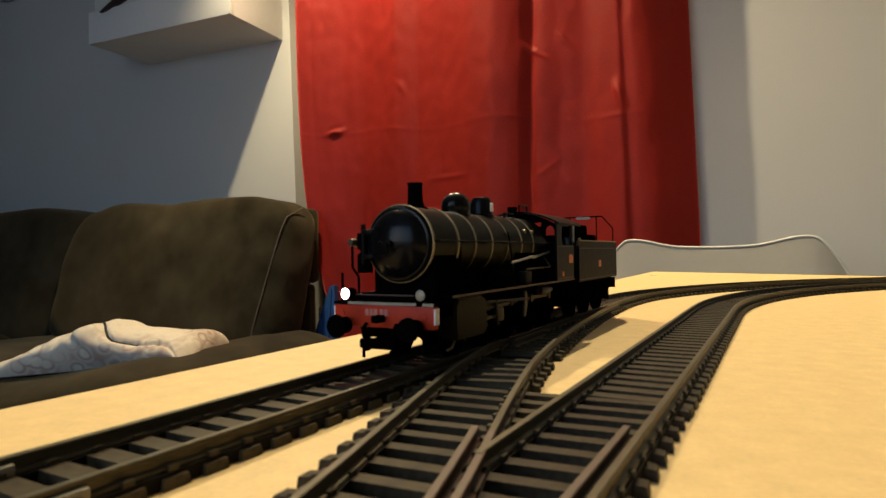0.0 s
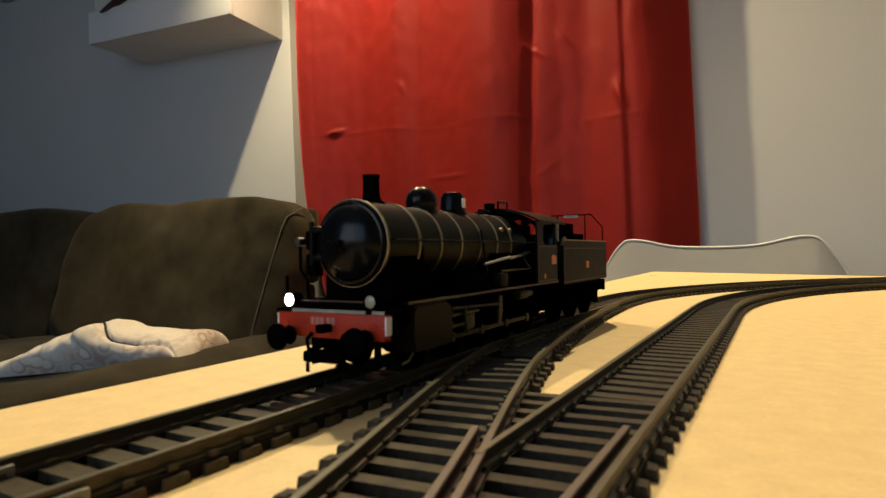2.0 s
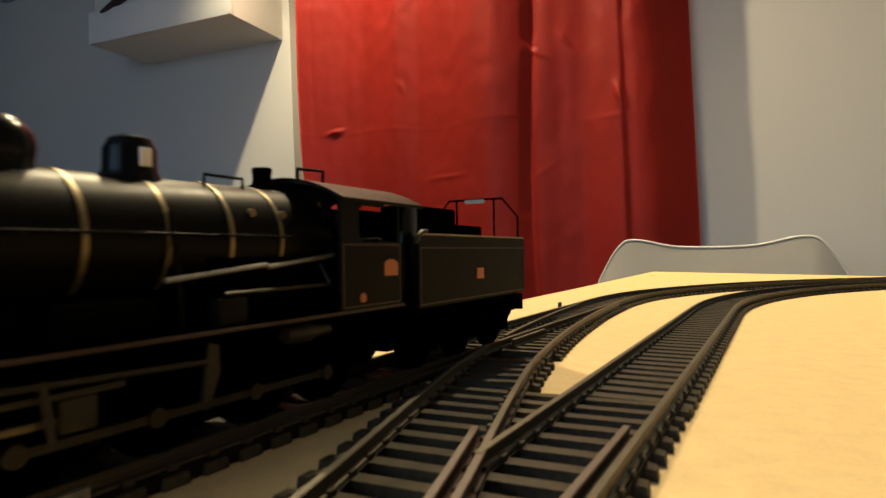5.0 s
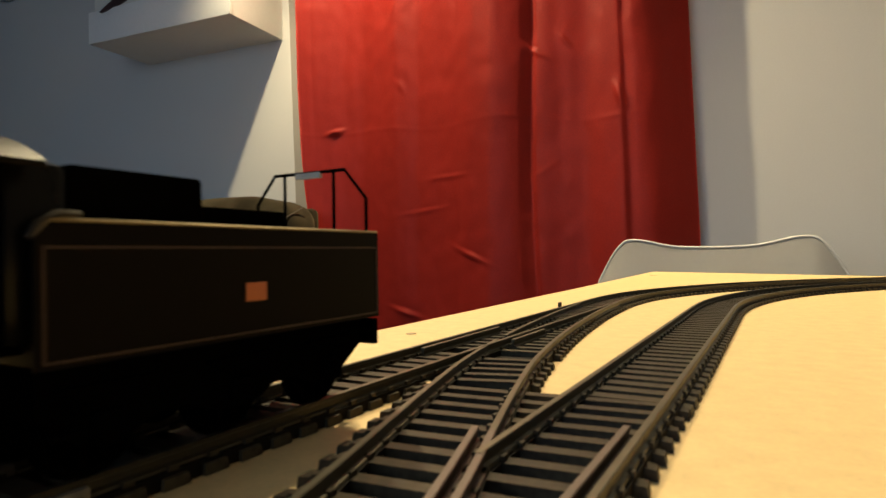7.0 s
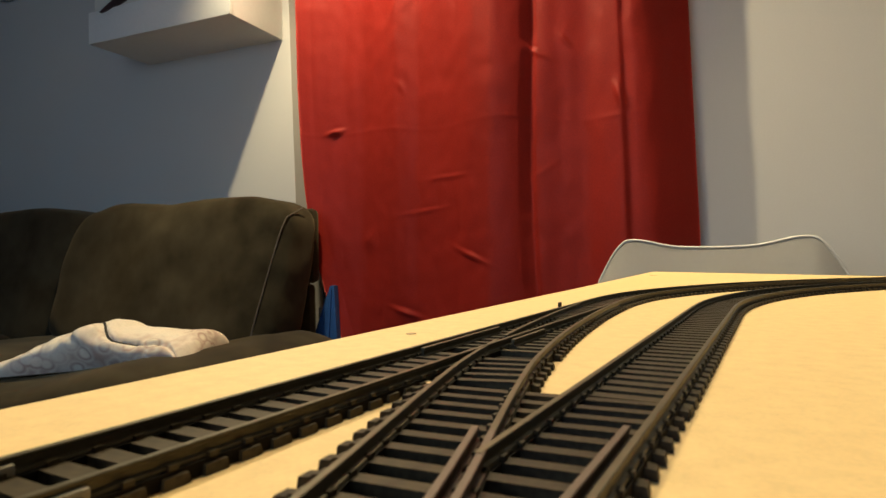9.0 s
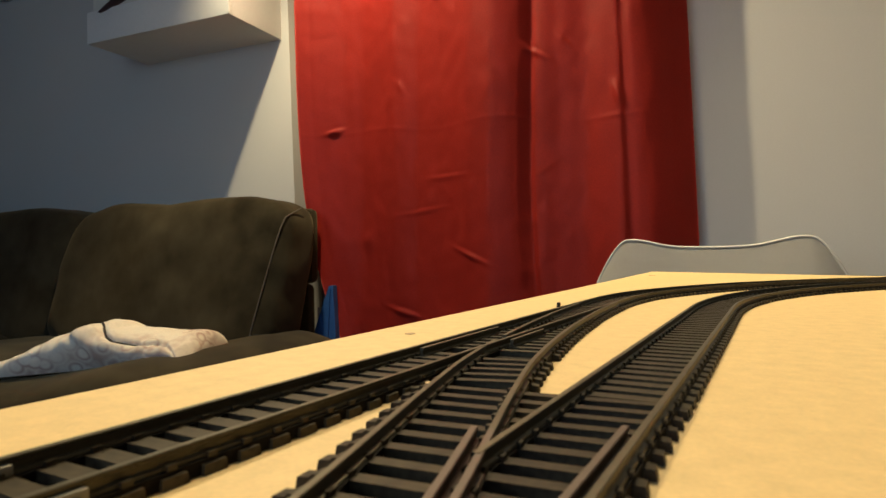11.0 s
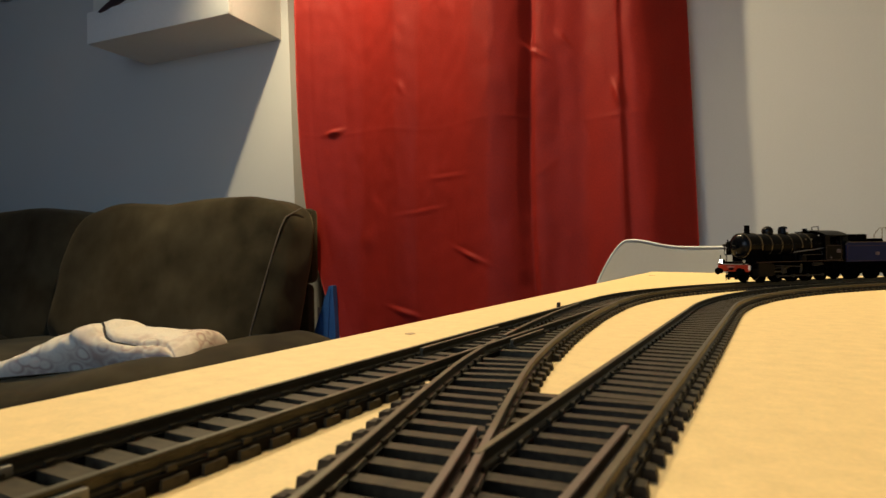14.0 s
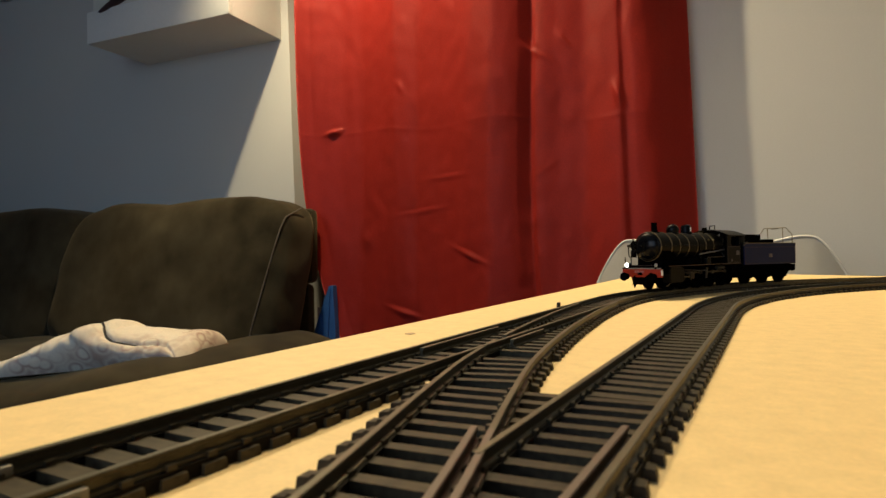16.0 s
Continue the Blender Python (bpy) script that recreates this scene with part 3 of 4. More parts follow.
        part("feed_pump", mm(box(*sorted((sx * 10.5, sx * 13.4)), 44.5, 50.0, 16.6, 21.0, 0.5)), M["casting"], e)
        part("sand_pipe", mm(rod([(sx * 9.3, 39.6, BZ + 4), (sx * 10.6, 39.6, BZ - 4), (sx * 11, 40.2, 16.6)], 0.35, 6)), M["black"], e)
        part("step", mm(box(*sorted((sx * 12.6, sx * 15.2)), 82.0, 87.6, 9.4, 10.1)), M["soot"], e)
        part("step_hanger", mm(extrude([(82.3, 9.7), (87.3, 9.7), (88.2, 15.9), (81.5, 15.9)], sx * 12.5, sx * 13.0, "x")), M["soot"], e)
        # buffers
        bm = lathe([(-17.6, 2.1), (-18.4, 1.6), (-19.8, 1.5), (-20.0, 0.9), (-21.0, 0.9), (-21.1, 2.9), (-21.7, 2.8), (-22.0, 0.0)], "y", (sx * 10.4, -1.0, 9.6), 24)
        part("buffer", mm(bm), M["soot"], e)
        part("beam_end", mm(box(*sorted((sx * 14.6, sx * 14.95)), -17.5, -15.5, 10.4, 14.2)), M["white"], e, "white painted beam end")
        # lamps
        lamp_o = part("headlamp", mm(lathe([(-17.6, 1.62), (-17.9, 1.62), (-17.9, 1.35), (-17.4, 1.3), (-14.8, 1.45), (-14.6, 0.0)], "y", (sx * 11.1, 0, 17.3), 20)), M["soot"], e)
        part("lamp_lens", mm(lathe([(-18.2, 0.0), (-18.1, 0.8), (-17.75, 1.34), (-17.5, 1.34)], "y", (sx * 11.1, 0, 17.3), 20)), M["lit"] if sx < 0 else M["lens"], lamp_o, "glowing white headlamp" if sx < 0 else "unlit headlamp glass")
        part("lamp_iron", mm(box(*sorted((sx * 13.0, sx * 13.5)), -16.4, -15.9, 15.6, 22.6)), M["soot"], e)
    part("smokebox_saddle", mm(extrude([(-9.2, 15.5), (9.2, 15.5), (9.4, 29), (4, 21), (-4, 21), (-9.4, 29)], -7.4, 7, "y")), M["soot"], e)
    part("firebox", mm(extrude([(-9.2, 16.0), (9.2, 16.0), (9.6, 27), (-9.6, 27)], 46, 73, "y")), M["soot"], e)
    part("boiler_underside", mm(box(-7.2, 7.2, 6, 47, 15.9, 22.5, 0.6)), M["soot"], e)
    # front
    beam = part("buffer_beam", mm(box(-14.6, 14.6, -17.6, -15.4, 9.2, 14.6, 0.15)), M["beam"], e, "red front buffer beam")
    for x in (-5.0, -3.7, -2.4, -0.6, 0.7):
        part("number_mark", mm(box(x, x + 1.0, -17.70, -17.58, 12.1, 13.7)), M["faded"], beam, "faded pale mark on the beam")
    for x in (-12.6, 11.6):
        part("beam_plate", mm(lathe([(-17.6, 1.1), (-17.75, 1.1), (-17.8, 0.0)], "y", (x, 0, 12.2), 16)), M["beam"], beam)
    part("front_platform", mm(box(-14.8, 14.8, -17.9, -8.5, 14.7, 15.4, 0.1)), M["soot"], e)
    part("platform_edge", mm(box(-10.0, 10.0, -18.05, -17.9, 14.75, 15.45)), M["worn"], e, "worn pale platform edge")
    part("platform_edge", mm(box(11.8, 14.8, -18.05, -17.9, 14.75, 15.45)), M["worn"], e, "worn pale platform edge")
    part("front_step", mm(box(-11.4, 11.4, -15.4, -9.0, 15.4, 17.2, 0.15)), M["soot"], e)
    part("step_edge", mm(box(-11.2, 11.2, -15.52, -15.38, 16.85, 17.2)), M["lining"], e, "thin brown step edge")
    part("coupling_hook", mm(box(-1.0, 1.0, -21.0, -17.6, 10.6, 12.4, 0.3)), M["soot"], e)
    bm = box(-3.0, 3.0, -19.5, -12, 4.6, 6.6, 0.4)
    box(-4.6, 5.6, -21.0, -18.4, 4.4, 6.8, 0.5, bm)
    box(-3.8, -3.1, -20.9, -20.2, 2.2, 4.6, 0.2, bm)
    box(4.2, 5.2, -21.0, -17.0, 3.0, 4.4, 0.3, bm)
    part("loop_coupling", mm(bm), M["soot"], e, "black plastic loop coupling")
    bm = bmesh.new()
    for sx in (-1, 1):
        rod([(sx * 4.4, -18.0, 10.2), (sx * 4.6, -19.4, 9.0), (sx * 4.4, -19.2, 7.2), (sx * 4.2, -18.4, 5.6)], 0.5, 6, bm)
    part("brake_hose", mm(bm), M["soot"], e)
    bm = bmesh.new()
    for sx in (-1, 1):
        box(*sorted((sx * 8.4, sx * 9.2)), -13, -11, 2.2, 9.4, 0.2, bm)
    part("rail_guard", mm(bm), M["soot"], e)
    part("frame", mm(box(-6.4, 6.4, -15.4, 80, 6.4, 15.9, 0.3)), M["soot"], e)
    # cab: sides with window openings, arched roof, front sheet with a window
    for sx in (-1, 1):
        side = part("cab_side", mm(extrude([(70, 16.6), (90, 16.6), (90, 29.6), (76.8, 29.6), (75.6, 30.8), (75.4, 33), (75.6, 35.4), (76.8, 36.6), (84, 36.6), (84, 38), (70, 38)], sx * 14.7, sx * 15.4, "x")), M["black"], e)
        xx = sorted((sx * 15.4, sx * 15.5))
        bm = box(*xx, 70.8, 89.4, 28.9, 29.2)
        box(*xx, 70.8, 89.4, 17.2, 17.5, 0, bm)
        box(*xx, 70.6, 70.9, 17.2, 29.2, 0, bm)
        box(*xx, 89.2, 89.5, 17.2, 29.2, 0, bm)
        part("lining", mm(bm), M["lining"], side, "thin maroon lining")
        part("number_plate", mm(extrude([(83.6, 22.8), (88.4, 22.8), (88.4, 25.4), (86.8, 26.1), (85.2, 26.1), (83.6, 25.4)], sx * 15.4, sx * 15.62, "x")), M[plate], side, "small plate")
        part("builder_plate", mm(lathe([(sx * 15.4, 0.9), (sx * 15.62, 0.9), (sx * 15.62, 0)], "x", (0, 76.5, 18.9), 14)), M[plate], side, "small round plate")
        part("cab_pillar", mm(box(*sorted((sx * 14.7, sx * 15.1)), 89.2, 89.8, 29.6, 38.0)), M["black"], side)
    arch = []
    for k in range(17):
        x = -16.4 + 32.8 * k / 16
        arch.append((x, 37.7 + 4.5 * (1 - (x / 16.4) ** 2)))
    roof_line = arch + [(x * 0.995, z - 0.7) for x, z in arch[::-1]]
    part("cab_roof", mm(extrude(roof_line, 69.5, 97.5, "y")), M["black"], e, "arched black cab roof")
    bm = extrude([(-14.8, 16.6), (-9.6, 16.6), (-10.0, 36.2), (-14.8, 36.2)], 72.6, 73.3, "y")
    extrude([(9.6, 16.6), (14.8, 16.6), (14.8, 30.0), (9.9, 30.0)], 72.6, 73.3, "y", bm)
    extrude([(8.6, 30.0), (9.9, 30.0), (9.7, 31.4), (9.9, 34.6), (10.6, 36.2), (11.8, 37.0), (8.6, 38.2)], 72.6, 73.3, "y", bm)
    extrude([(13.4, 30.0), (14.8, 30.0), (14.8, 36.6), (11.8, 37.0), (13.1, 36.2), (13.7, 34.8), (13.8, 31.2)], 72.6, 73.3, "y", bm)
    inner_arch = [(-14.8, 36.2)] + [(x * 0.9, z - 0.8) for x, z in arch] + [(14.8, 36.2)]
    extrude(inner_arch + [(11.8, 37.0), (8.6, 38.2), (-8.6, 36.2)], 72.6, 73.3, "y", bm)
    part("cab_front", mm(bm), M["soot"], e)
    part("backhead", mm(lathe([(73, 9.0), (78, 8.6), (78.2, 0)], "y", (0, 0, BZ - 2), 24)), M["soot"], e)
    part("cab_floor", mm(box(-14.6, 14.6, 73, 93, 15.9, 16.6)), M["soot"], e)
    bm = rod([(-2.2, 78, 42.2), (-2.2, 78, 45.2), (-2.2, 86, 45.6), (-2.2, 86, 42.4)], 0.4, 6)
    part("roof_rail", mm(bm), M["black"], e)
    # running gear
    wheels = [(wheelset(e, 3.0, 5.0, "leading_wheelset", 9), 5.0)]
    for y in (20.5, 38.0, 55.5, 73.0):
        wheels.append((wheelset(e, y, 8.1, "driving_wheelset", 12), 8.1))
    rods = []
    for sx in (-1, 1):
        bm = bmesh.new()
        for a, b in ((20.5, 38), (38, 55.5), (55.5, 73)):
            box(*sorted((sx * 10.2, sx * 10.9)), a, b, -0.55, 0.55, 0, bm)
        for y in (20.5, 38, 55.5, 73):
            lathe([(sx * 9.8, 1.35), (sx * 11.2, 1.35), (sx * 11.2, 0)], "x", (0, y, 0), 12, bm)
        o = part("coupling_rod", mm(bm), M["gear"], e, "dull metal coupling rod")
        rods.append((o, sx, 8.1))
    return e, wheels, rods


def grid_coal():
    """A low uneven heap between the bunker sides."""
    rnd = random.Random(11)
    bm = box(-6.4, 6.4, 102, 121, 30.2, 30.8)
    for _ in range(46):
        x, y, r = rnd.uniform(-5.6, 5.6), rnd.uniform(103, 120), rnd.uniform(0.5, 1.0)
        m = Matrix.Translation((x, y, 30.9)) @ Euler((rnd.uniform(0, 3), rnd.uniform(0, 3), 0)).to_matrix().to_4x4()
        bmesh.ops.create_icosphere(bm, subdivisions=1, radius=r, matrix=m)
    return bm


def tender(label, paint, plate="orange", rail="soot"):
    """Three-axle tender that follows the engine; same origin as the engine."""
    e = thing("tender", label, "model tender", group="model trains")
    for sx in (-1, 1):
        out = [(96.6, 15.0), (159.5, 15.0), (159.5, 31.3), (98.2, 31.3), (96.6, 29.6)]
        side = part("side_panel", mm(extrude(out, sx * 14.9, sx * 15.6, "x")), M[paint], e)
        xx = sorted((sx * 15.6, sx * 15.72))
        bm = box(*xx, 97.4, 158.9, 28.3, 28.6)
        box(*xx, 97.4, 158.9, 15.6, 15.9, 0, bm)
        box(*xx, 97.3, 97.6, 15.6, 28.6, 0, bm)
        box(*xx, 158.7, 159.0, 15.6, 28.6, 0, bm)
        part("lining", mm(bm), M["lining"], side, "thin maroon lining")
        part("number_plate", mm(box(*sorted((sx * 15.6, sx * 15.85)), 125.6, 129.6, 20.4, 23.2, 0.05)), M[plate], side, "small plate")
        part("top_rim", mm(rod([(sx * 15.2, 96.6, 29.6), (sx * 15.2, 98.3, 31.4), (sx * 15.2, 159.5, 31.4)], 0.4, 6)), M["brass"] if sx > 0 else M["black"], side)
        part("buffer", mm(lathe([(159.5, 2.0), (160.6, 1.5), (162.2, 1.4), (162.4, 0.8), (163.2, 0.8), (163.4, 2.4), (163.9, 2.3), (164.1, 0)], "y", (sx * 9.6, 0, 11.0), 24)), M["soot"], e)
        part("frame_plate", mm(extrude([(98, 15.0), (98, 9.0), (103, 4.8), (109, 4.6), (113, 6.4), (119, 6.4), (122, 4.6), (131, 4.6), (134, 6.4), (139, 6.4), (143, 4.6), (150, 4.8), (157, 9.6), (158, 15.0)], sx * 11.6, sx * 12.4, "x")), M["soot"], e)
        for y in (106, 127, 148):
            part("axle_box", mm(box(*sorted((sx * 12.4, sx * 14.0)), y - 1.8, y + 1.8, 4.6, 8.8, 0.3)), M["soot"], e)
            bm = bmesh.new()
            for k in range(4):
                box(*sorted((sx * 12.4, sx * 13.6)), y - 6 + k * 1.1, y + 6 - k * 1.1, 11.6 - k * 0.6, 12.1 - k * 0.6, 0, bm)
            part("leaf_spring", mm(bm), M["soot"], e)
        part("step", mm(box(*sorted((sx * 12.4, sx * 15.2)), 98.5, 103, 6.8, 7.5)), M["soot"], e)
    part("rear_panel", mm(box(-14.9, 14.9, 158.8, 159.5, 15.0, 31.3)), M[paint], e)
    part("front_panel", mm(box(-14.9, 14.9, 98.0, 98.7, 15.0, 30.8, 0.1)), M["black"], e)
    part("tank_top", mm(box(-14.9, 14.9, 98.3, 158.8, 29.4, 30.2)), M["soot"], e)
    for sx in (-1, 1):
        part("coal_bunker", mm(box(*sorted((sx * 6.4, sx * 12.2)), 102.0, 121.0, 30.2, 38.4, 0.6)), M["soot"], e, "black coal bunker side")
        part("front_locker", mm(box(*sorted((sx * 6.2, sx * 12.6)), 95.0, 101.8, 17.5, 38.2, 1.0)), M["gloss"], e, "glossy black rounded locker")
        part("corner_plate", mm(rod([(sx * 15.0, 96.4, 29.4), (sx * 15.0, 97.2, 31.0), (sx * 15.0, 99.4, 32.2), (sx * 14.6, 102.0, 32.2)], 0.5, 8)), M["gear"], e)
    part("coal", mm(grid_coal()), M["soot"], e, "heap of black coal")
    part("tool_box", mm(box(-11.2, 11.2, 121.1, 138.5, 30.2, 34.6, 0.4)), M["soot"], e)
    bm = rod([(-14.6, 157.1, 30), (-14.6, 157.1, 38.2), (-9.4, 157.1, 44.2), (9.4, 157.1, 44.2), (14.6, 157.1, 38.2), (14.6, 157.1, 30)], 0.36, 6)
    for x in (-6.6, 6.6):
        rod([(x, 157.1, 30), (x, 157.1, 44.2)], 0.34, 6, bm)
    hoop = part("rail_hoop", mm(bm), M[rail], e, "thin dark rail hoop over the tender end")
    part("hoop_plate", mm(box(-3.4, 3.4, 156.7, 157.4, 43.0, 44.2)), M["worn"], hoop)
    part("rear_beam", mm(box(-14.6, 14.6, 159.1, 160.5, 9.4, 14.4, 0.2)), M["soot"], e)
    part("frame", mm(box(-6.0, 6.0, 98, 156, 4.6, 8.5, 0.2)), M["soot"], e)
    part("frame", mm(box(-10.8, 10.8, 98, 158, 8.5, 15.0, 0.2)), M["soot"], e)
    part("draw_bar", mm(box(-2.5, 2.5, 90.5, 98, 7.0, 9.0, 0.2)), M["soot"], e)
    part("fall_plate", mm(box(-10, 10, 92.8, 98, 16.4, 17.0)), M["soot"], e)
    wheels = [(wheelset(e, y, 6.2, "tender_wheelset", 9), 6.2) for y in (106, 127, 148)]
    return e, wheels


engine_1 = locomotive("black steam locomotive model with red buffer beam, one lamp lit")
tender_1 = tender("dark brown-black tender model with small orange plates", "tender_a")
engine_2 = locomotive("following black steam locomotive model with red buffer beam", "dull")
# hoop in lighter metal here: the light on it is put into its colour
tender_2 = tender("dark blue tender model behind the second engine", "tender_b", "dull", "brass")

# ---------------------------------------------------------------- red curtain
# plan of the folds: along the wall, out from it
FOLDS = [(-1.0, 0.095), (-0.87, 0.092), (-0.81, 0.085), (-0.73, 0.060), (-0.63, 0.052), (-0.54, 0.066), (-0.49, 0.083), (-0.41, 0.083), (-0.33, 0.104), (-0.23, 0.148), (-0.16, 0.166), (-0.115, 0.164),
         (-0.080, 0.150), (-0.054, 0.130), (-0.041, 0.121), (-0.028, 0.129), (0.04, 0.123), (0.11, 0.122), (0.165, 0.134), (0.196, 0.139), (0.208, 0.132), (0.235, 0.138), (0.262, 0.133), (0.295, 0.112), (0.33, 0.078), (0.36, 0.048), (0.39, 0.026), (0.6, 0.024)]


def smooth_along(rows, a):
    """Value at a on a smooth line through the rows (place, value)."""
    for i in range(len(rows) - 1):
        if a <= rows[i + 1][0] or i == len(rows) - 2:
            p0, p1, p2, p3 = rows[max(0, i - 1)], rows[i], rows[i + 1], rows[min(len(rows) - 1, i + 2)]
            h = p2[0] - p1[0]
            k = max(0.0, min(1.0, (a - p1[0]) / h))
            m1, m2 = (p2[1] - p0[1]) / (p2[0] - p0[0]) * h, (p3[1] - p1[1]) / (p3[0] - p1[0]) * h
            return (2 * k ** 3 - 3 * k ** 2 + 1) * p1[1] + (k ** 3 - 2 * k ** 2 + k) * m1 + (3 * k ** 2 - 2 * k ** 3) * p2[1] + (k ** 3 - k ** 2) * m2


def curtain_point(s, t):
    """s across, t down; folds that hang from the rod, with creases of the folded cloth."""
    z = 2.30 - 2.12 * t
    left = -0.868 + 0.152 * max(0.0, (1.75 - z) / 1.26) ** 3.3
    right = 0.372 + 0.030 * (1.75 - z)
    u = left + (right - left) * s
    w = u - (right - 0.372) * max(0.0, min(1.0, (u + 0.3) / 0.6)) - 0.008 * math.sin(5 * z) * math.exp(-((u + 0.04) / 0.1) ** 2)
    v = smooth_along(FOLDS, w)
    # softer folds ride on the large ones, stronger towards the hem
    sag = 0.35 + 0.65 * t
    v += 0.0032 * sag * math.sin(6.3 * u / 0.19 + 0.4 + 1.2 * t) + 0.0008 * math.sin(6.3 * u / 0.075 + 3 * t)
    # pressed crease across the cloth, and its puckers
    zc = 1.195 - 0.05 * (u + 0.7) - 0.008 * math.sin(14 * u)
    v += (0.0007 + 0.0019 * max(0, noise.noise(Vector((u * 7, 0, 9))))) * math.exp(-((z - zc) / 0.006) ** 2)
    zc = 1.70 - 0.06 * (u + 0.7)
    v += 0.0012 * math.exp(-((z - zc) / 0.009) ** 2)
    for pu, pz, ru, rz, h, tilt in ((-0.735, 1.205, 0.030, 0.012, 0.015, 0.2), (-0.02, 1.355, 0.045, 0.010, 0.008, -0.6), (0.065, 1.375, 0.03, 0.008, 0.006, -0.9),
                                    (-0.48, 1.33, 0.012, 0.03, 0.006, 0.5), (-0.30, 1.60, 0.05, 0.012, 0.010, 0.5), (-0.22, 0.78, 0.06, 0.010, 0.008, -0.4), (-0.47, 0.60, 0.06, 0.012, 0.009, -0.25),
                                    (0.203, 1.22, 0.012, 0.05, 0.012, 0.3), (-0.30, 1.02, 0.07, 0.010, 0.004, 0.0), (-0.40, 0.92, 0.08, 0.009, 0.004, 0.1), (-0.62, 0.85, 0.03, 0.05, 0.006, 0.2), (0.0, 1.02, 0.05, 0.012, 0.0025, 0.6)):
        a, b = u - pu, z - pz
        a, b = a * math.cos(tilt) + b * math.sin(tilt), -a * math.sin(tilt) + b * math.cos(tilt)
        ru, rz = 0.85 * ru, 0.8 * rz
        g = math.exp(-(a / ru) ** 2 - (b / rz) ** 2)
        v += 0.6 * h * g * (1 - 1.6 * (b / rz))
    v += 0.0040 * noise.noise(Vector((u * 9, z * 5, 1))) + 0.0016 * noise.noise(Vector((u * 28, z * 20, 4)))
    if s < 0.04:
        v += 0.012 * (1 - s / 0.04)
    return (u, -max(0.022, v), z)


curtain = thing("curtain", "long red satin curtain with folds and pressed creases", "curtain", m=ROOM)
bm = grid_sheet(260, 400, curtain_point)
bmesh.ops.solidify(bm, geom=bm.faces[:], thickness=0.0015)
part("cloth", bm, M["red"], curtain, smooth=80)
bm = rod([(-1.02, -0.075, 2.33), (0.52, -0.075, 2.33)], 0.012, 12)
for u in (-1.02, 0.52):
    lathe([(u - 0.02, 0.0), (u - 0.015, 0.02), (u + 0.015, 0.02), (u + 0.02, 0.0)], "x", (0, -0.075, 2.33), 14, bm)
for u in (-0.97, 0.47):
    box(u - 0.008, u + 0.008, -0.075, 0.0 if u > 0 else 0.0, 2.322, 2.338, 0, bm)
curtain_rod = part("curtain_rod", bm, M["steel"])
tagged(curtain_rod, "brushed steel curtain rod fixed to the wall", "curtain rod")
curtain_rod.matrix_world = ROOM

# ---------------------------------------------------------------- white wall shelf
shelf = thing("wall_shelf", "white box shelf on the wall holding papers", "shelf", m=ROOM)
U0, U1, D, Z0 = -1.678, -1.004, 0.270, 1.580
part("fascia", box(U0, U1, -D, -D + 0.018, Z0, Z0 + 0.117, 0.0012), M["shelf"], shelf)
part("bottom_panel", box(U0 + 0.0005, U1 - 0.018, -D + 0.018, 0.0, Z0 + 0.0005, Z0 + 0.018), M["shelf"], shelf)
part("side_panel", box(U1 - 0.018, U1, -D + 0.018, 0.0, Z0, Z0 + 0.40, 0.0012), M["shelf"], shelf)
part("side_panel", box(U0, U0 + 0.018, -D + 0.018, 0.0, Z0, Z0 + 0.117, 0.0012), M["shelf"], shelf)
part("deck", box(U0 + 0.018, U1 - 0.018, -D + 0.018, 0.0, Z0 + 0.097, Z0 + 0.115), M["shelf"], shelf)
part("corner_post", box(U1 - 0.050, U1 - 0.018, -D, -D + 0.018, Z0 + 0.117, Z0 + 0.40, 0.001), M["shelf"], shelf)


def leaf_sheet(a, b, width, lift, n=10):
    a, b = Vector(a), Vector(b)
    side = (b - a).cross(Vector((0, 0, 1))).normalized()

    def f(s, t):
        w = width * math.sin(math.pi * min(0.98, 0.05 + 0.93 * s)) ** 0.8
        return a.lerp(b, s) + side * (t - 0.5) * w + Vector((0, 0, lift * math.sin(math.pi * s)))
    bm = grid_sheet(n, 4, f)
    bmesh.ops.solidify(bm, geom=bm.faces[:], thickness=0.002)
    return bm


papers = thing("paper_stack", "loose pale papers and a dark folder on the shelf", "papers", m=ROOM)
part("paper", box(U0 + 0.02, U0 + 0.34, -D + 0.010, -0.03, Z0 + 0.1155, Z0 + 0.185, 0.003), M["paper"], papers)
part("folder", leaf_sheet((U0 + 0.08, -D - 0.012, Z0 + 0.100), (U0 + 0.42, -D + 0.002, Z0 + 0.178), 0.05, 0.010), M["plum"], papers, "dark plum folder edge")
part("folder", leaf_sheet((U0 + 0.05, -D - 0.008, Z0 + 0.165), (U0 + 0.30, -D + 0.004, Z0 + 0.20), 0.03, 0.004), M["plum"], papers, "dark plum folder edge")

# round white wall clock, just at the picture's border
clock = thing("wall_clock", "round pale wall clock high on the wall", "clock", m=ROOM @ Matrix.Translation((-2.565, 0, 2.165)))
part("case", lathe([(-0.002, 0.16), (-0.03, 0.165), (-0.045, 0.15), (-0.04, 0.135), (-0.036, 0.0)], "y", (0, 0, 0), 48), M["shelf"], clock)

# ---------------------------------------------------------------- sofa
sofa = thing("sofa", "dark brown suede sofa with plump back cushions along the wall", "sofa", m=ROOM)


def back_shape(q, w):
    # slopes back, bulges at the front, spreads towards the lower left
    k = (w.z - 0.5) / 0.5
    w.y += 0.10 * (k - 0.5)
    w.x += (-0.030 if q.x > 0 else 0.10) * (1 - k) * q.x
    w.z += 0.006 * noise.noise(Vector((w.x * 3, 0, 2)))
    return w


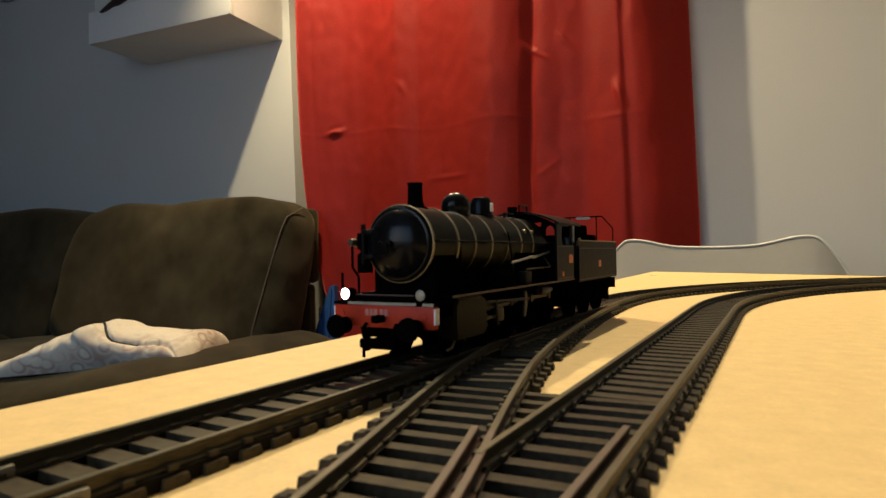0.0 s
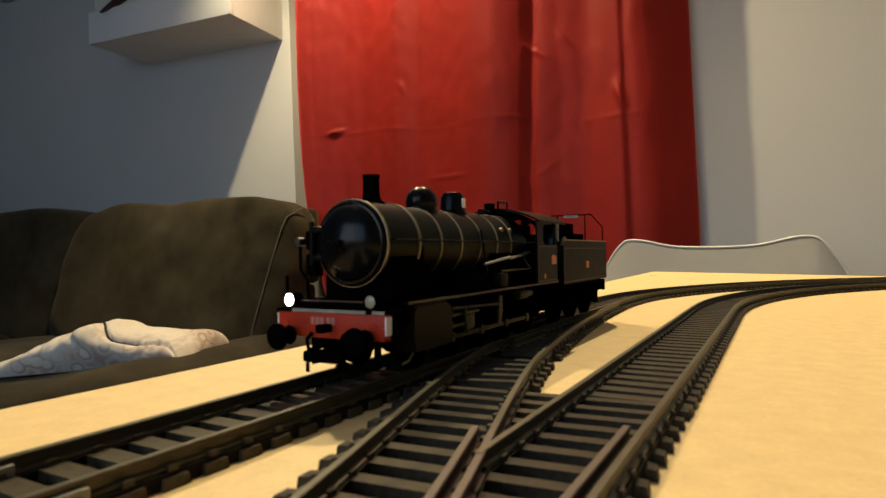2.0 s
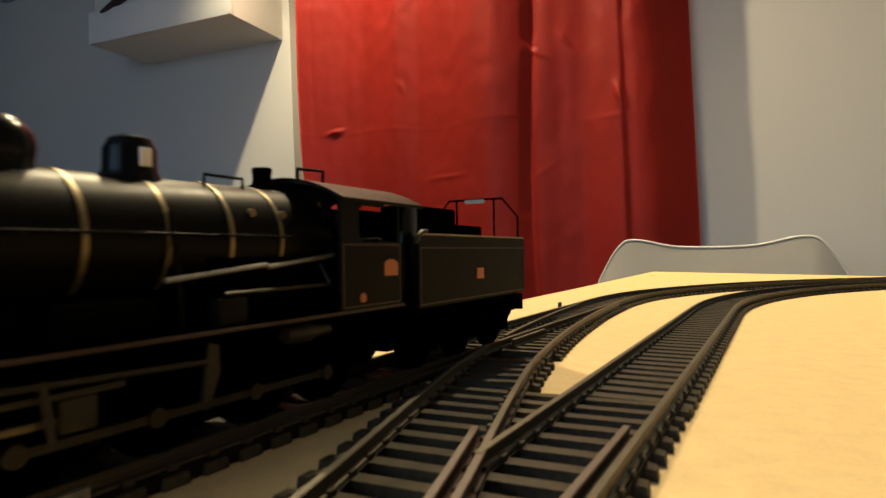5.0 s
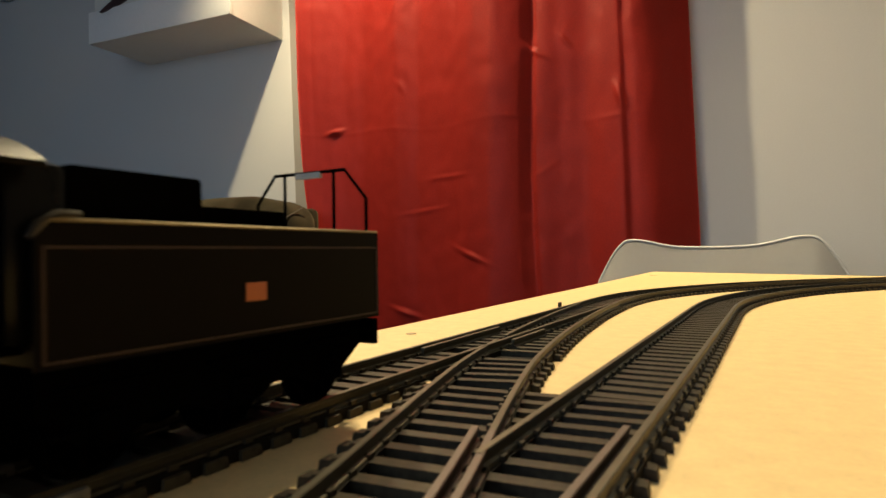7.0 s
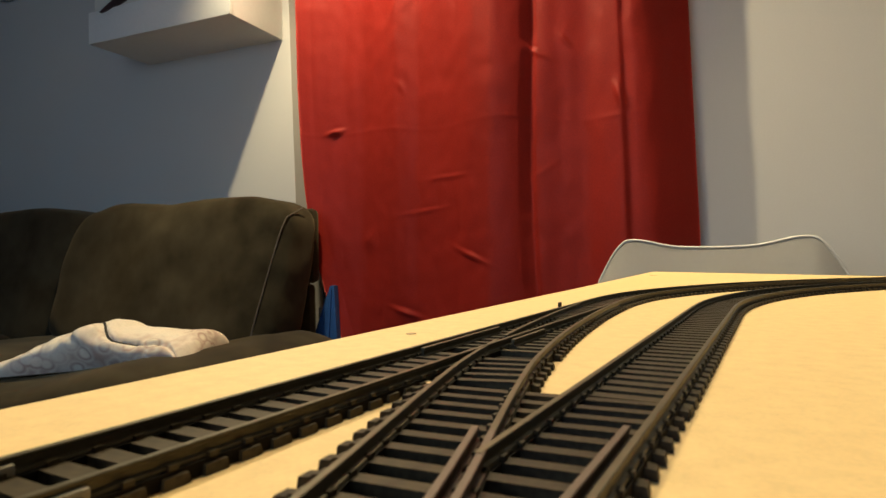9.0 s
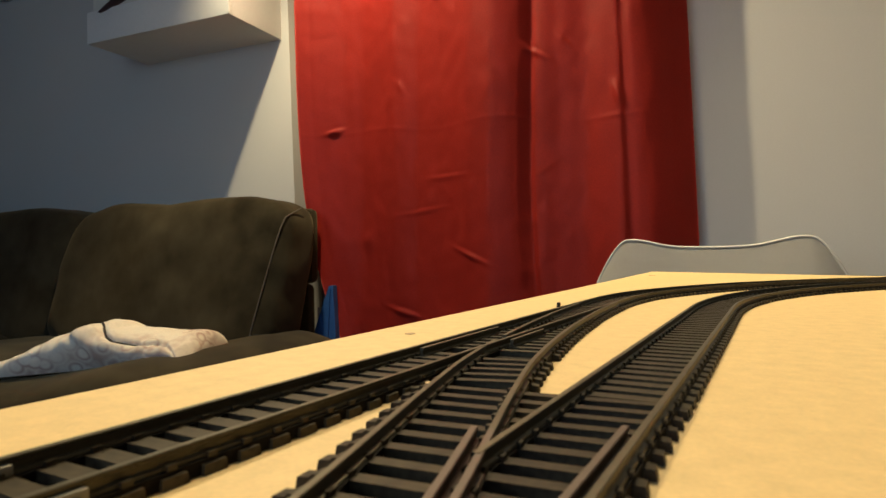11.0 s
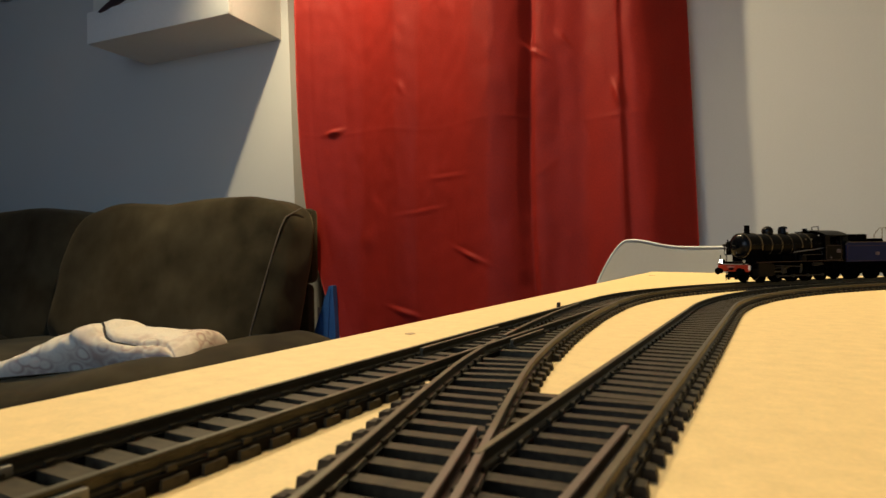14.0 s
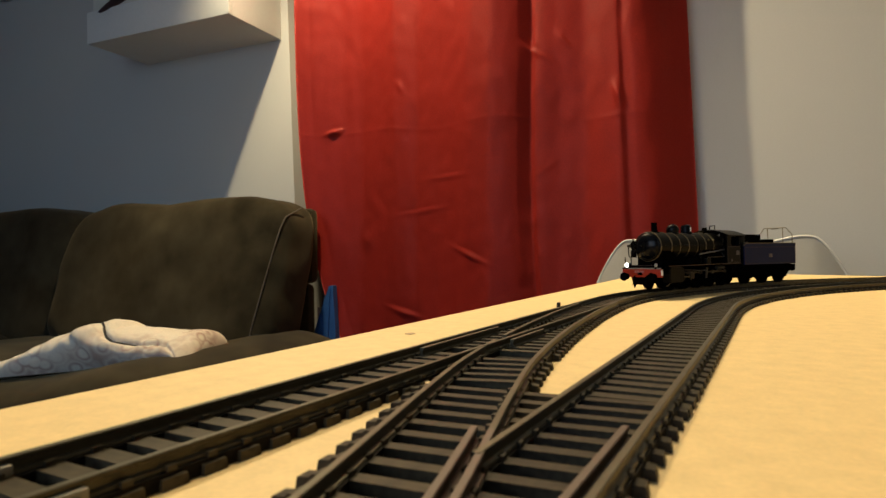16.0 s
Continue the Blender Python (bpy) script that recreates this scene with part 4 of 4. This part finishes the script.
backrest = part("back_cushion", cushion(-1.222, -0.255, 0.722, 0.975, 0.20, 0.505, 6.0, 30, 0.010, 3, back_shape), M["suede"], sofa)
part("back_cushion", cushion(-2.39, -0.21, 0.722, 1.30, 0.23, 0.53, 7.0, 26, 0.010, 8, back_shape), M["suede"], sofa)
pts = []
for i in range(13):                     # the seam follows the cushion's rounded front edge
    z = 0.535 + 0.40 * i / 12
    k = (z - 0.5) / 0.5
    qx = (-0.758 - 0.075 * (1 - i / 12) + 1.222) / (0.4875 - 0.030 * (1 - k))
    qy = max(0.0, 1 - abs(qx) ** 6 - abs((z - 0.722) / 0.2525) ** 6) ** (1 / 6)
    pts.append((-1.222 + qx * (0.4875 - 0.030 * (1 - k)), -0.255 - 0.10 * qy + 0.10 * (k - 0.5) - 0.004, z))
part("seam", rod(pts, 0.0022, 6), M["seam"], backrest, "raised piping seam")


def seat_shape(q, w):
    if q.z > 0:
        w.z += 0.044 * math.exp(-((w.x + 0.75) / 0.19) ** 2) - 0.014 * math.exp(-((w.x + 1.15) / 0.3) ** 2)
    return w


part("seat_cushion", cushion(-1.25, -0.55, 0.405, 1.36, 0.86, 0.22, 5.0, 26, 0.008, 5, seat_shape), M["suede"], sofa)
part("seat_cushion", cushion(-2.55, -0.55, 0.405, 1.20, 0.86, 0.22, 5.0, 22, 0.008, 6), M["suede"], sofa)
part("base", box(-3.12, -0.62, -0.95, -0.06, 0.06, 0.34, 0.03), M["suede"], sofa)
part("back_frame", box(-3.12, -0.79, -0.150, -0.105, 0.06, 0.69, 0.02), M["suede"], sofa)
part("back_frame", box(-3.12, -0.774, -0.150, -0.105, 0.69, 0.94, 0.02), M["suede"], sofa)
for u in (-3.0, -0.75):
    for v in (0.12, 0.88):
        part("foot", box(u - 0.03, u + 0.03, -v - 0.03, -v + 0.03, 0.0, 0.06), M["piping"], sofa)

# ---------------------------------------------------------------- pillow on the seat
PILLOW_H = [(0.0, 0.004), (0.06, 0.026), (0.13, 0.044), (0.26, 0.074), (0.38, 0.098), (0.50, 0.116), (0.54, 0.112), (0.58, 0.095), (0.76, 0.079), (0.90, 0.068), (0.955, 0.046), (0.985, 0.022), (1.0, 0.004)]


def along(rows, a):
    """Value at a, between the rows (place, value)."""
    for (a0, h0), (a1, h1) in zip(rows, rows[1:]):
        if a <= a1:
            return h0 + (h1 - h0) * (a - a0) / (a1 - a0)
    return rows[-1][1]


SEAM = [(0.0, 0.46), (0.48, 0.46), (0.56, 0.37), (0.64, 0.28), (0.76, 0.25), (0.88, 0.24), (1.0, 0.24)]


def pillow_point(a, b, lift=0.0):
    """a along the bent pillow; b from its tucked-in front foot (0) over the ridge (0.5) to the back (1)."""
    h = along(PILLOW_H, a) + lift
    foot = Vector((-1.205 + 0.480 * a, -0.930 + 0.185 * a - 0.060 * math.sin(math.pi * a), 0.500 + 0.028 * a))
    tuck = 0.058 * math.exp(-((a - 0.50) / 0.32) ** 2)
    deep = 0.27 * min(1.0, 5 * a + 0.1, 7 * (1 - a) + 0.1)
    if b < 0.5:
        k = b / 0.5
        y = tuck * (1 - k) ** 2 * 1.6 - 0.020 * math.sin(math.pi * k) + deep * 0.60 * k ** 1.4
    else:
        k = (b - 0.5) / 0.5
        y = deep * (0.60 + 0.40 * math.sin(math.pi / 2 * k))
    z = h * math.sin(math.pi * b) ** 0.75 if 0.0 < b < 1.0 else 0.0
    # the seam is drawn in, creases run across
    d = b - along(SEAM, a)
    if a > 0.46:
        z -= 0.011 * math.exp(-(d / 0.022) ** 2) * min(1.0, (a - 0.46) * 14, (1 - a) * 8)
        y += 0.012 * math.exp(-(d / 0.022) ** 2) * min(1.0, (a - 0.46) * 14, (1 - a) * 8)
    fade = math.sin(math.pi * b) * min(1.0, 8 * a, 8 * (1 - a))
    z -= 0.007 * fade * math.exp(-((a - 0.775 - 0.10 * (b - 0.3)) / 0.010) ** 2)
    y += 0.014 * fade * math.exp(-((a - 0.85 - 0.16 * (b - 0.3)) / 0.011) ** 2)
    y += 0.010 * fade * math.exp(-((a - 0.43 + 0.5 * (b - 0.3)) / 0.018) ** 2)
    w = 0.013 * noise.noise(Vector((a * 9, b * 4, 3))) + 0.006 * noise.noise(Vector((a * 22, b * 9, 5)))
    return foot + Vector((0, y - w * fade, z + 0.5 * w * fade))


pillow = thing("pillow", "crumpled pale pillow with brown print and dark piping on the sofa", "pillow", m=ROOM)
bm = grid_sheet(110, 60, lambda a, b: pillow_point(a, b))
grid_sheet(40, 6, lambda a, b: pillow_point(a, 0) * (1 - b) + pillow_point(a, 1) * b - Vector((0, 0, 0.012 * math.sin(math.pi * b))), bm=bm)
cover = part("cover", bm, M["linen"], pillow, smooth=80)
part("piping", rod([pillow_point(0.49 + 0.27 * k / 24, along(SEAM, 0.49 + 0.27 * k / 24)) + Vector((0, -0.003, 0.001)) for k in range(25)], 0.0036, 6), M["piping"], cover, "dark piping band")

# ---------------------------------------------------------------- shell chair behind the table
chair = thing("shell_chair", "light grey moulded plastic shell chair with wooden legs", "chair", m=ROOM @ Matrix.Translation((0.416, -0.40, 0)) @ Matrix.Rotation(radians(-9), 4, "Z"))


def shell(s, t):
    """s from side to side, t from the seat's front to the top of the back."""
    a = (s - 0.5) * 2
    half = 0.247 - 0.020 * math.sin(math.pi * t) + 0.012 * t
    if t < 0.5:
        k = t / 0.5
        y = -0.40 + 0.36 * k
        z = 0.435 - 0.015 * math.sin(math.pi * k)
        z += 0.06 * abs(a) ** 4 * k
    else:
        k = (t - 0.5) / 0.5
        y = -0.04 + 0.115 * k
        z = 0.435 + 0.352 * k
        top = 0.020 * math.exp(-((abs(a) - 0.68) / 0.26) ** 2) - 0.085 * max(0.0, abs(a) - 0.74) ** 1.6 / 0.26 ** 1.6
        z += top * k ** 2
        y -= 0.018 * abs(a) ** 2.2 * (1 - 0.35 * k)
    blend = math.exp(-((t - 0.5) / 0.10) ** 2)
    y -= 0.030 * blend
    z += 0.030 * blend
    return (a * half, y, z)


bm = grid_sheet(96, 130, shell)
bmesh.ops.solidify(bm, geom=bm.faces[:], thickness=0.004)
seat_shell = part("shell", bm, M["chair"], chair, smooth=60)
edge_line = [shell(0, 0.55 + 0.45 * k / 20) for k in range(20)] + [shell(k / 60, 1) for k in range(61)] + [shell(1, 1 - 0.45 * k / 20) for k in range(1, 21)]
part("rolled_rim", rod(edge_line, 0.0030, 10), M["chair"], seat_shell, smooth=80)
for sx in (-1, 1):
    for y0, y1 in ((-0.34, -0.42), (-0.10, 0.02)):
        part("leg", rod([(sx * 0.13, y0, 0.418), (sx * 0.215, y1, 0.0)], [0.016, 0.011], 12), M["beech"], chair)
bm = bmesh.new()
rod([(-0.16, -0.36, 0.30), (0.16, -0.09, 0.30)], 0.005, 8, bm)
rod([(0.16, -0.36, 0.30), (-0.16, -0.09, 0.30)], 0.005, 8, bm)
part("brace", bm, M["steel"], chair)

# ---------------------------------------------------------------- blue folded board and white panel between sofa and curtain
board_b = thing("folding_board", "blue plastic folded board leaning between sofa and curtain", "board", m=ROOM)
bm = extrude([(-0.880, 0.345), (-0.715, 0.345), (-0.732, 0.68), (-0.748, 0.68)], -0.095, -0.072, "y")
part("panel", bm, M["blue"], board_b)
part("rib", extrude([(-0.775, 0.36), (-0.761, 0.36), (-0.740, 0.67), (-0.744, 0.67)], -0.101, -0.094, "y"), M["blue"], board_b)
panel = part("skirting_panel", box(-0.840, -0.670, -0.032, -0.024, 0.0, 0.60, 0.002), M["white"])
tagged(panel, "narrow white panel at the wall behind the curtain", "panel")
panel.matrix_world = ROOM


# ---------------------------------------------------------------- what moves
RUN_1 = [(0.0, 0.1384), (0.5, 0.1361), (1.0, 0.1320), (1.5, 0.1264), (2.0, 0.1185), (2.5, 0.1079), (3.0, 0.0945), (3.5, 0.0768), (4.0, 0.0576), (4.2, 0.0497),
         (5.2, 0.0080), (6.3, -0.0350), (6.5, -0.0430), (7.0, -0.0620), (7.5, -0.0807), (7.9, -0.0957), (9.2, -0.1440), (11.3, -0.2220), (13.0, -0.2850), (16.0, -0.3950)]
RUN_2 = [(0.0, 0.8375), (9.6, 0.8375), (10.2, 0.8315), (10.8, 0.8095), (11.3, 0.7795), (11.8, 0.7375), (12.0, 0.7202), (12.5, 0.6775), (13.0, 0.6352), (13.5, 0.5965), (14.0, 0.5588), (14.5, 0.5246), (15.0, 0.4930), (15.5, 0.4619), (16.0, 0.4348)]


def riding(s, a, b):
    """The pose of a vehicle whose pivots stand a and b behind the chimney's way s."""
    pa, pb = outer(s + a)[0], outer(s + b)[0]
    d = (pb - pa).normalized()
    o = pa - d * a
    return Matrix.Translation((o.x, o.y, RAIL_TOP)) @ Matrix.Rotation(math.atan2(-d.x, d.y), 4, "Z")


def motions():
    for run, (engine, wheels, rods), (tend, twheels) in ((RUN_1, engine_1, tender_1), (RUN_2, engine_2, tender_2)):
        times = [k * 0.2 for k in range(81)]
        walk(engine, [(t, riding(smooth_along(run, t), 0.005, 0.075)) for t in times])
        walk(tend, [(t, riding(smooth_along(run, t), 0.106, 0.146)) for t in times])
        fine = [k * 0.1 for k in range(161)]
        for w, r in wheels + twheels:
            at = w.location.copy()
            walk(w, [(t, Matrix.Translation(at) @ Matrix.Rotation((smooth_along(run, t) - run[0][1]) / (r * MM) * -1.0, 4, "X")) for t in fine])
        for o, sx, r in rods:
            rows = []
            for t in fine:
                a = -(smooth_along(run, t) - run[0][1]) / (r * MM) + (math.pi / 2 if sx > 0 else 0)
                rows.append((t, Matrix.Translation((0, 3.4 * MM * math.cos(a), 8.1 * MM + 3.4 * MM * math.sin(a)))))
            walk(o, rows)


motions()
